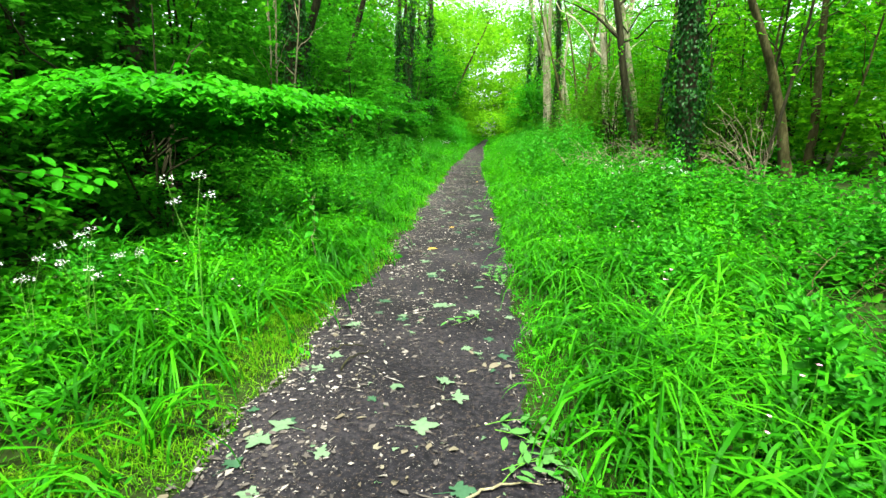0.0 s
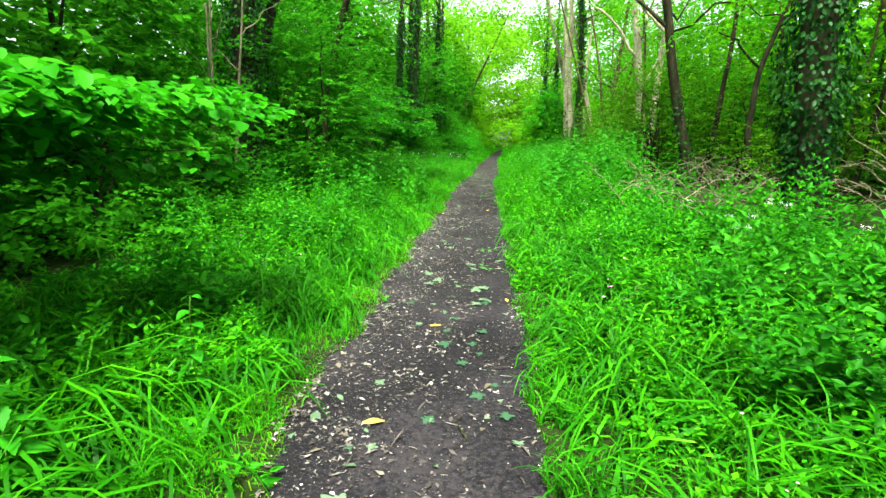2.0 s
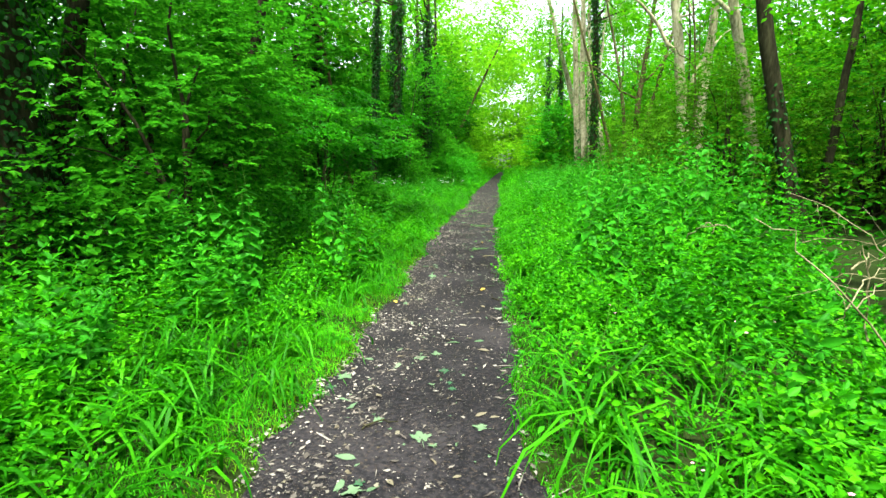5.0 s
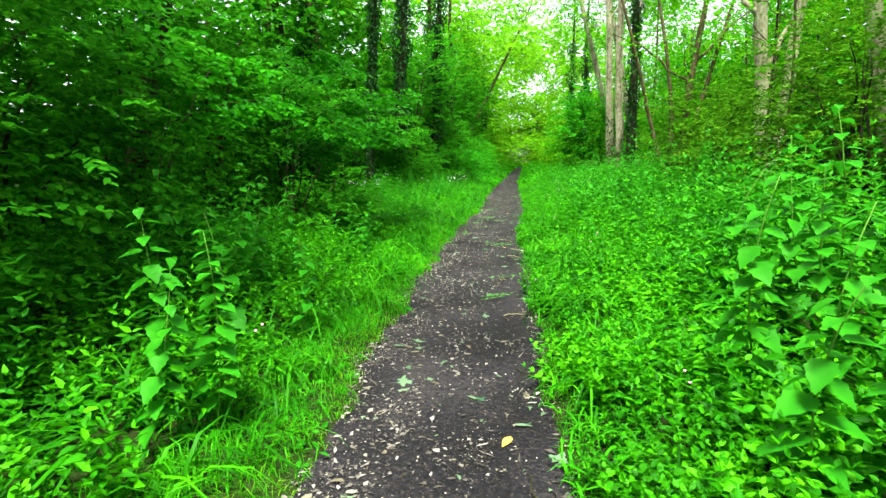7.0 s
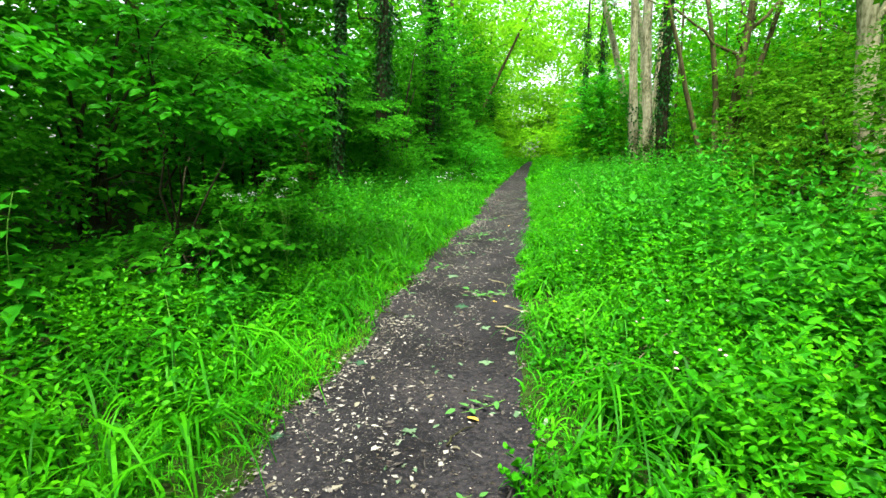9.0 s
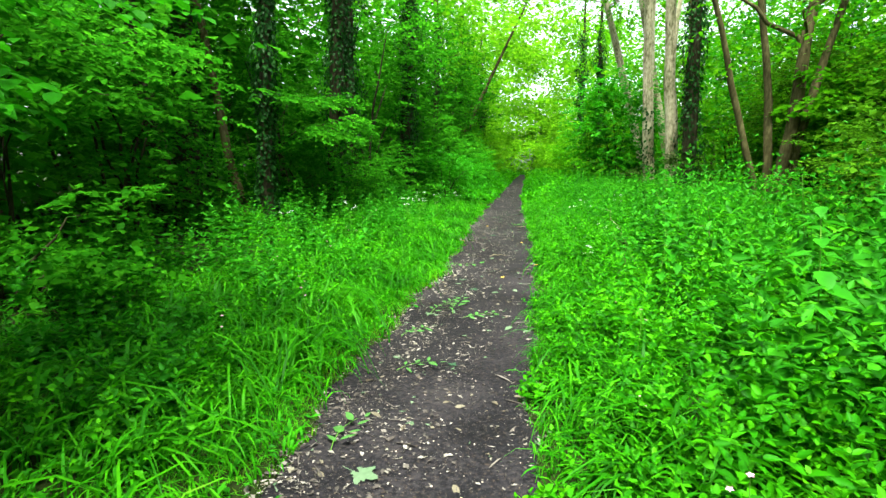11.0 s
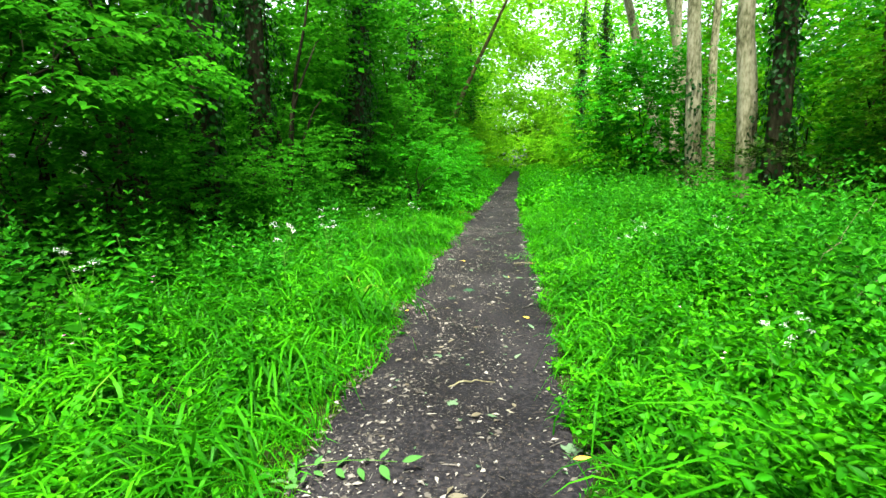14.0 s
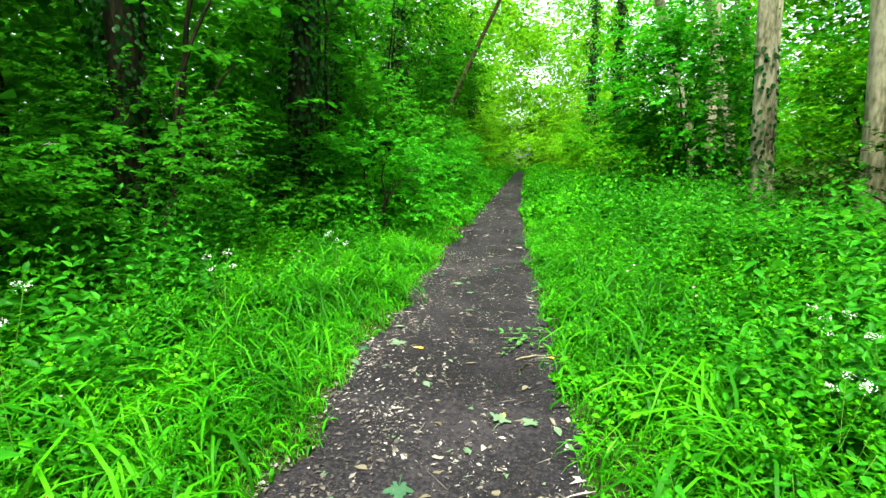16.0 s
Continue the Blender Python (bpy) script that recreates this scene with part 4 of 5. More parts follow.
def herbs(name, n, leaves_each, y0, y1, reach, side, tall, size, mat, label, shape=LEAF_ROUND, off0=0.1, power=0.8, spread=0.10):
    """Small leafy plants: leaves at several heights round hidden stems."""
    px, py_, off = verge_points(n, y0, y1, reach, side, power)
    px = px + side * off0
    off = off + off0
    H = tall * (0.35 + 0.65 * np.clip(off / 1.0, 0, 1)) * rng.uniform(0.55, 1.2, n)
    N = n * leaves_each
    lump = clump(px, py_)
    H = H * ((0.28 + 1.0 * lump) if tall > 0.5 else (0.45 + 0.75 * lump))
    H = H * hollows(px, py_)
    f = rng.uniform(0.15, 1.0, N) ** 0.6
    an = rng.uniform(0, 2 * np.pi, N)
    out = np.stack([np.cos(an), np.sin(an), np.zeros(N)], -1)
    hh = np.repeat(H, leaves_each) * f
    x0, y0_ = np.repeat(px, leaves_each), np.repeat(py_, leaves_each)
    p = np.stack([x0, y0_, rise(x0, y0_) + hh], -1) + out * (spread * rng.uniform(0.1, 1.1, N) * (1.25 - 0.7 * f))[:, None]
    a = out + np.stack([np.zeros(N), np.zeros(N), rng.normal(0.05, 0.35, N)], -1)
    nn = np.array([0, 0, 1.0]) + rng.normal(0, 0.5, (N, 3))
    V, F = leaf_arrays(p, a, nn, size * rng.uniform(0.55, 1.3, N), shape)
    ob = new(name, mesh_of(name, V, F, mat))
    return tagged(ob, label, "plants", kind="stuff")


def stemmed(name, n, stems, levels, y0, y1, off0, off1, side, tops, radius, size, mat, label, shape=LEAF_HERB, thin=None, power=1.0):
    """Clumps of upright plants: stems that spread from the clump's middle, leaves in crossed pairs up each stem, smaller to the tip."""
    cy = rng.uniform(y0, y1, n)
    off = off0 + (off1 - off0) * rng.uniform(0, 1, n) ** power
    cx = np.where(side < 0, left_edge(cy) - off, right_edge(cy) + off)
    keep = hollows(cx, cy) > rng.uniform(0.1, 0.5, n)
    if thin:
        keep &= rng.uniform(0, 1, n) < np.interp(cy, *thin)
    cy, off, cx = cy[keep], off[keep], cx[keep]
    n = len(cx)
    H = tops * np.interp(cy, VERGE_Y, VERGE_L if side < 0 else VERGE_R) * np.interp(off, (0, 0.4, 1.0, 2.0), (0.22, 0.42, 0.75, 1.0)) * rng.uniform(0.4, 1.3, n) * hollows(cx, cy)
    R = np.minimum(radius * rng.uniform(0.7, 1.35, n), off + 0.16)
    S = n * stems
    rho, th = np.sqrt(rng.uniform(0, 1, S)), rng.uniform(0, 2 * np.pi, S)
    out = np.stack([np.cos(th), np.sin(th), np.zeros(S)], -1)
    foot = np.stack([np.repeat(cx, stems), np.repeat(cy, stems), np.zeros(S)], -1) + out * (0.55 * rho * np.repeat(R, stems))[:, None]
    foot[:, 2] = rise(foot[:, 0], foot[:, 1])
    h = np.repeat(H, stems) * (1 - 0.45 * rho ** 2) * rng.uniform(0.75, 1.1, S)
    top = foot + out * (0.55 * rho * np.repeat(R, stems))[:, None] + np.stack([rng.normal(0, 0.03, S), rng.normal(0, 0.03, S), h], -1)
    f = np.linspace(0.35, 1.0, levels)
    turn = rng.uniform(0, 2 * np.pi, S)[:, None, None] + (np.arange(levels) * 1.57)[None, :, None] + np.array([0, np.pi])[None, None] + rng.normal(0, 0.3, (S, levels, 2))
    p = (foot[:, None] * (1 - f)[None, :, None] + top[:, None] * f[None, :, None])[:, :, None] + np.zeros((1, 1, 2, 1))
    d = np.stack([np.cos(turn), np.sin(turn), np.interp(f, (0.3, 0.75, 1.0), (0.05, 0.45, 1.1))[None, :, None] + rng.normal(0, 0.22, turn.shape)], -1)
    sz = size * np.interp(f, (0.3, 0.6, 1.0), (0.95, 1.1, 0.6))[None, :, None] * rng.uniform(0.7, 1.25, turn.shape)
    nn = np.array([0, 0, 1.0]) + rng.normal(0, 0.5, (*turn.shape, 3))
    V, F = leaf_arrays(p.reshape(-1, 3), d.reshape(-1, 3), nn.reshape(-1, 3), sz.ravel(), shape)
    return tagged(new(name, mesh_of(name, V, F, mat)), label, "plants", kind="stuff")


GRASSY_R = ((0, 4.5, 6.5, 25, 28, 36), (0.35, 0.4, 1, 1, 0.7, 0.9))
GRASSY_L = ((0, 8, 10, 19, 21, 30, 36), (0.45, 0.5, 1, 1, 0.5, 0.5, 1))
for side in (-1, 1):
    right = side > 0
    sparse = GRASSY_R if right else GRASSY_L
    herbs("herbs", 1500, 12, 0.3, 36, 2.7, side, 0.34, 0.056, HERB, "low leafy herbs crowding the verge", LEAF_SLIM, off0=0.1 if right else 0.5)
    herbs("small_herbs", 2600 if right else 2000, 14, 0.3, 32, 2.2, side, 0.24, 0.03, HERB, "fine small-leaved herbs among the grass", LEAF_SLIM, off0=0.05 if right else 0.4)
    herbs("ground_cover", 2600, 7, 0.3, 34, 3.2, side, 0.14, 0.062, NETTLE, "mat of low green leaves covering the soil", LEAF_SLIM, off0=0.0, power=0.9, spread=0.13)
    stemmed("leafy_herbs", 420 if right else 300, 13, 6, 0.3, 36, 0.35, 2.9, side, 0.95, 0.32, 0.064, HERB, "clumps of leafy green herbs on the verge", thin=sparse)
    stemmed("small_herbs", 620 if right else 420, 14, 6, 0.3, 36, 0.12 if right else 0.5, 2.2, side, 0.62, 0.26, 0.046, LUSH, "clumps of small bright herbs on the verge", LEAF_ROUND, thin=sparse)
    stemmed("tall_herbs", 300 if right else 190, 12, 7, 0.3, 38, 1.0, 3.4, side, 1.12, 0.36, 0.088, NETTLE, "tall dark green herbs at the back of the verge")
    stemmed("bramble", 330 if right else 260, 14, 6, 0.3, 46, 1.7, 4.6, side, 0.95, 0.5, 0.075, SHRUB, "tangled bramble under the trees", LEAF_ROUND)
    stemmed("herbs", 420, 9, 5, 36, 62, 0.15, 3.0, side, 0.9, 0.5, 0.13, HERB, "leafy herbs crowding the verge", LEAF_POINT)
    stemmed("herbs", 260, 8, 5, 60, 100, 0.2, 3.2, side, 0.9, 0.7, 0.2, LUSH, "leafy herbs crowding the verge", LEAF_POINT)
    herbs("undergrowth", 900, 9, -12, 75, 6.5, side, 0.5, 0.13, SHRUB, "dark leafy undergrowth under the trees", LEAF_POINT, off0=4.2, power=1.0, spread=0.3)
    herbs("herbs", 700, 10, -8, 0.3, 3.2, side, 0.5, 0.09, HERB, "low leafy herbs crowding the verge", LEAF_SLIM, off0=0.1)
    tufts("grass", 500, 9, -8, 0.3, 2.4, side, 0.4, 0.014, GRASS, "lush long green grass on the verge", 0.1)

# ---- small things ----
def path_z(x, y):
    f = (x - left_edge(y)) / (right_edge(y) - left_edge(y))
    return 0.003 * np.sin(x * 5 + y * 1.9) * np.sin(y * 3.1) - 0.012 * np.exp(-((f - 0.62) / 0.25) ** 2)


def litter(name, n, y0, y1, f0, f1, power, size, mat, label, stalk=False):
    """Chips, scraps of leaf and bark that lie flat on the path."""
    y = rng.uniform(y0, y1, n)
    f = f0 + (f1 - f0) * rng.uniform(0, 1, n) ** power
    x = left_edge(y) * (1 - f) + right_edge(y) * f
    keep = (np.sin(x * 9 + y * 3.3) * np.sin(y * 5.1 - x * 4) + rng.uniform(-0.9, 1.3, n)) > 0
    x, y = x[keep], y[keep]
    n = len(x)
    an = rng.uniform(0, 2 * np.pi, n)
    a = np.stack([np.cos(an), np.sin(an), rng.normal(0, 0.12, n)], -1)
    p = np.stack([x, y, path_z(x, y) + rng.uniform(0.004, 0.010, n)], -1)
    shape = (LEAF_ROUND if size > 0.028 else LEAF_POINT) * (np.array([1.6, 0.09, 0.5]) if stalk else np.array([1.2, 0.8, 0.8]))
    V, F = leaf_arrays(p, a, np.array([0, 0, 1.0]) + rng.normal(0, 0.18, (n, 3)), size * (0.28 + 1.9 * rng.uniform(0, 1, n) ** 6), shape)
    V = V + rng.normal(0, 0.004 if stalk else size * (0.16 if size > 0.028 else 0.13), V.shape) * np.array([1, 1, 0.3])
    return tagged(new(name, mesh_of(name, V, F, mat)), label, "litter", kind="stuff")


litter("leaf_litter", 38000, 0.5, 34, 0.0, 0.7, 1.3, 0.021, LITTER, "pale chips and dry leaf scraps on the path")
litter("leaf_litter", 26000, 0.5, 34, 0.0, 1.0, 1.0, 0.012, LITTER, "pale chips and dry leaf scraps on the path")
litter("leaf_litter", 24000, 0.5, 34, -0.02, 0.34, 1.2, 0.018, LITTER, "pale chips and dry leaf scraps on the path")
litter("leaf_litter", 2600, 0.5, 34, 0.82, 1.03, 0.6, 0.024, LITTER, "pale chips and dry leaf scraps on the path")
litter("leaf_litter", 3600, 0.5, 34, 0.0, 1.0, 1.5, 0.030, FADED, "faded scraps of fallen leaves on the path")
litter("leaf_litter", 1100, 0.5, 34, 0.05, 1.0, 1.0, 0.045, FALLEN, "torn green leaf scraps on the path")
litter("leaf_litter", 5200, 34, 60, 0.0, 1.0, 1.3, 0.05, LITTER, "pale chips and dry leaf scraps on the path")

litter("stalk_litter", 4200, 0.5, 34, -0.02, 1.02, 1.1, 0.045, LITTER, "dry grass stalks and needles of twig on the path", True)
litter("stalk_litter", 900, 0.5, 34, 0.85, 1.05, 1.0, 0.07, LITTER, "dry grass stalks and needles of twig on the path", True)

# grit: small stones set in the path
n = 1500
gy_ = rng.uniform(0.5, 22, n)
gf = rng.uniform(0, 1, n) ** 1.5
gx_ = left_edge(gy_) * (1 - gf) + right_edge(gy_) * gf
oct_v = np.array([(1, 0, 0), (0, 1, 0), (-1, 0, 0), (0, -1, 0), (0, 0, 0.7)])
oct_f = np.array([(0, 1, 4), (1, 2, 4), (2, 3, 4), (3, 0, 4)])
gs = rng.uniform(0.003, 0.008, n)
V = np.stack([gx_, gy_, path_z(gx_, gy_)], -1)[:, None] + oct_v[None] * gs[:, None, None] * rng.uniform(0.6, 1.3, (n, 5, 1))
F = oct_f[None] + (np.arange(n) * 5)[:, None, None]
tagged(new("grit", mesh_of("grit", V, F.reshape(-1, 3), PEBBLE)), "small grey-brown stones set in the path", "gravel", kind="stuff")


def lobed_leaf(name, size, mat, seed):
    """A five-lobed leaf, cupped and a little torn."""
    r = np.random.default_rng(seed)
    k = 30
    th = np.linspace(0, 2 * np.pi, k, endpoint=False)
    lobe = np.abs(((th / (2 * np.pi) * 5 + 0.5) % 1.0) - 0.5) * 2
    rad = 0.30 + 0.22 * (1 - lobe) ** 1.1 + 0.05 * np.where(np.arange(k) % 2, 1, -1) * (lobe > 0.2)
    rad = rad * (0.72 + 0.28 * np.cos(th)) * r.uniform(0.85, 1.1, k)
    rad[k // 2 - 1:k // 2 + 2] *= 0.35
    tilt = r.normal(0, 0.10, 2)
    x, y = rad * np.cos(th), rad * np.sin(th)
    z = 0.07 + 0.30 * (rad ** 2) * np.cos(2 * th + r.uniform(0, 6)) * r.uniform(0.3, 1.0) + x * tilt[0] + y * tilt[1]
    V = np.concatenate([[(0, 0, 0.05)], np.stack([x, y, z], -1)]) * size
    stalk = np.array([(-0.12, -0.012, 0.03), (-0.12, 0.012, 0.03), (-0.62, 0.03, 0.02), (-0.62, 0.01, 0.02)]) * size
    F = np.array([(0, 1 + q, 1 + (q + 1) % k) for q in range(k)])
    V[:, 2] -= V[:, 2].min() - 0.004
    return mesh_of(name, np.concatenate([V, stalk]), [F, np.array([(k + 1, k + 2, k + 3, k + 4)])], mat)


def oval_leaf(name, size, mat, seed):
    r = np.random.default_rng(seed)
    t = np.linspace(0, 1, 7)
    w = 0.19 * np.sin(np.pi * t ** 0.8) + 0.01
    bow = r.uniform(0.05, 0.2)
    rows_ = [np.stack([t, s * w, 0.10 * np.abs(s) * w + bow * t * (1 - t) + 0.02], -1) for s in (-1, 0, 1)]
    V = np.concatenate(rows_) * size
    V[:, 2] -= V[:, 2].min() - 0.004
    F = np.array([(c * 7 + q, c * 7 + q + 1, (c + 1) * 7 + q + 1, (c + 1) * 7 + q) for c in range(2) for q in range(6)])
    return mesh_of(name, V, F, mat)


lobed = [lobed_leaf("fallen_leaf", 0.12 + 0.012 * q, (DULL, FALLEN, FALLEN, DULL, FALLEN)[q], q) for q in range(5)]
ovals = [oval_leaf("fallen_leaf", 0.07 + 0.01 * q, (FALLEN, FADED, AMBER)[q % 3], q) for q in range(6)]
GREEN_LEAF = "fresh lobed green leaf fallen on the dark path"
placed = [(-0.56, 2.21), (-0.93, 3.1), (-0.55, 4.49), (-0.06, 4.81), (-0.12, 3.5), (-0.49, 7.63), (-0.99, 7.24), (-0.45, 8.9), (-0.92, 19.01), (-0.3, 2.0), (0.02, 3.0), (-0.5, 3.06), (-0.9, 3.15), (-0.53, 4.43), (-0.74, 28.3), (-0.42, 7.05), (-0.7, 8.15)]
for q in range(150):
    if q < len(placed):
        lx, ly = placed[q]
    else:
        ly = rng.uniform(0.8, 33) if q % 2 else rng.uniform(0.8, 12)
        lf = rng.uniform(0.05, 0.97)
        lx = float(left_edge(ly) * (1 - lf) + right_edge(ly) * lf)
    ob = new("fallen_leaf", lobed[q % 5])
    ob.matrix_world = pose(lx, ly, float(path_z(lx, ly)), 0, 0, rng.uniform(0, 360)) @ Matrix.Scale(rng.uniform(0.45, 1.1), 4)
    tagged(ob, GREEN_LEAF, "leaf", "fallen leaves")
for q in range(130):
    ly = rng.uniform(0.8, 33)
    lf = rng.uniform(0.03, 0.98)
    lx = float(left_edge(ly) * (1 - lf) + right_edge(ly) * lf)
    k = q % 6
    if k in (2, 5) and q > 26:
        k = 1
    ob = new("fallen_leaf", ovals[k])
    ob.matrix_world = pose(lx, ly, float(path_z(lx, ly)), rng.normal(0, 6), rng.normal(0, 6), rng.uniform(0, 360)) @ Matrix.Scale(rng.uniform(0.5, 1.1), 4)
    tagged(ob, ("small green leaf lying on the path", "dry tan leaf lying on the path", "bright yellow leaf lying on the path")[k % 3], "leaf", "fallen leaves")
for lx, ly, s in ((-1.36, 29.91, 1.0), (-0.38, 13.62, 1.2), (-0.74, 24.47, 1.0), (-0.76, 28.98, 0.9), (-1.25, 12.9, 1.0)):
    ob = new("fallen_leaf", ovals[2])
    ob.matrix_world = pose(lx, ly, float(path_z(lx, ly)) + 0.003, 0, 0, rng.uniform(0, 360)) @ Matrix.Scale(s, 4)
    tagged(ob, "bright yellow leaf lying on the path", "leaf", "fallen leaves")

# torn-off sprigs with paired leaflets
leaflet = oval_leaf("leaflet", 0.085, FRESH, 3)


def sprig(x, y, turn, pairs=4, scale=1.0):
    ob = thing("fallen_sprig", x, y, float(path_z(x, y)) + 0.006, "torn green sprig with paired leaflets lying on the path", "sprig", "fallen sprigs")
    ob.rotation_euler = (0, 0, turn)
    ob.scale = (scale, scale, scale)
    L = 0.09 * pairs
    part("twig", mesh_of("twig", *tube_arrays(curve_pts((-0.05, 0, 0.008), (L, 0.02, 0.014), 6, (0, 0.03, 0.01)), np.linspace(0.0022, 0.001, 6), 5), STEM), ob)
    for q in range(pairs * 2 + 1):
        lf = part("leaflet", leaflet, ob)
        s = 1 if q % 2 else -1
        ang = 0 if q == pairs * 2 else s * rng.uniform(45, 75)
        lf.matrix_basis = pose(0.02 + L * (q // 2) / pairs, 0.012 * s, 0.01 + rng.uniform(0, 0.025), rng.normal(0, 14), rng.normal(0, 8), ang) @ Matrix.Scale(rng.uniform(0.7, 1.15), 4)


for x, y, k in ((0.05, 2.02, 3), (0.08, 1.95, 3), (0.12, 1.72, 3), (0.16, 1.8, 3), (0.1, 1.66, 3), (-0.1, 3.4, 3), (0.02, 4.34, 5), (0.1, 4.2, 4), (-0.68, 16.14, 4), (-0.55, 16.25, 3), (-0.65, 30.3, 5), (-0.5, 30.4, 5), (-0.75, 30.2, 3), (-1.5, 24.85, 5), (-1.62, 24.95, 5), (-1.15, 22.74, 5), (-1.35, 22.7, 5), (-1.0, 22.6, 4), (-0.55, 19.45, 4), (-0.7, 19.35, 3), (-0.45, 17.2, 3), (-0.35, 9.6, 3), (-0.2, 8.6, 3), (-1.45, 22.0, 3), (-1.4, 20.3, 3), (-1.3, 21.3, 3)):
    sprig(x, y, rng.uniform(-0.9, 0.9) if y < 2.1 else rng.uniform(0, 6.28), k, rng.uniform(0.8, 1.1))

# twigs on the path
for x, y, ln, turn in ((-0.35, 15.63, 0.3, 5), (-0.63, 19.9, 0.3, -50), (-0.43, 18.36, 0.35, -40), (-0.33, 18.8, 0.6, -50), (-0.61, 16.83, 0.22, 60), (0.08, 1.6, 0.3, 20), (-0.75, 2.6, 0.28, 70), (-0.85, 2.75, 0.2, 20), (-0.5, 29.85, 0.4, 15), (-0.6, 29.7, 0.25, 60), (-1.5, 18.6, 0.2, -30), (-0.9, 26.0, 0.3, 20), (-1.4, 27.5, 0.28, 30), (-0.2, 5.5, 0.2, 100), (-0.8, 10.5, 0.2, 30), (-0.25, 13.2, 0.25, 110), (-0.3, 14.4, 0.2, 140)):
    tw = new("twig", mesh_of("twig", *tube_arrays(curve_pts((-ln / 2, 0, 0.008), (ln / 2, 0, 0.012), 9, (0, ln * 0.12, 0.004), 0.006), np.linspace(0.0065, 0.0025, 9), 6, 0.06), BARK if ln < 0.29 else DEADWOOD, True))
    tw.matrix_world = pose(x, y, float(path_z(x, y)), 0, 0, turn)
    tagged(tw, "thin broken twig lying across the dark path", "twig", "twigs on the path")


# ---- nettles ----
def nettle_leaf_mesh():
    t = np.linspace(0, 1, 9)
    w = 0.34 * np.sin(np.pi * np.clip(t, 0.0, 1) ** 0.62) + 0.004
    w = w * (1 + 0.10 * np.where(np.arange(9) % 2, 1, -1) * (t > 0.1) * (t < 0.95))
    rows_ = [np.stack([t, s * w, 0.18 * np.abs(s) * w - 0.22 * t ** 2], -1) for s in (-1, 0, 1)]
    F = np.array([(c * 9 + q, c * 9 + q + 1, (c + 1) * 9 + q + 1, (c + 1) * 9 + q) for c in range(2) for q in range(8)])
    return mesh_of("leaf", np.concatenate(rows_), F, NETTLE, True)


nettle_leaf = nettle_leaf_mesh()


def nettle(h, leaf_size, seed):
    r = np.random.default_rng(seed)
    ob = thing("nettle", 0, 0, -20, "tall nettle with opposite toothed bright green leaves", "nettle", "nettles on the verge")
    pts = curve_pts((0, 0, 0), (r.normal(0, 0.06), r.normal(0, 0.06), h), 9, (r.normal(0, 0.05), r.normal(0, 0.05), 0))
    part("stem", mesh_of("stem", *tube_arrays(pts, np.linspace(0.005, 0.002, 9), 6), STEM, True), ob)
    levels = int(h / 0.07)
    for q in range(levels):
        f = 0.2 + 0.8 * q / max(levels - 1, 1)
        c = [np.interp(f, np.linspace(0, 1, 9), pts[:, k]) for k in range(3)]
        s = leaf_size * (1.1 - 0.65 * max(f - 0.45, 0) / 0.55)
        for side in (0, 180):
            lf = part("leaf", nettle_leaf, ob)
            lf.matrix_basis = pose(*c, 0, 0, q * 90 + side + r.normal(0, 14)) @ pose(0.012, 0, 0, r.normal(0, 10), r.uniform(-5, 30), 0) @ Matrix.Scale(s * r.uniform(0.8, 1.15), 4)
    return ob


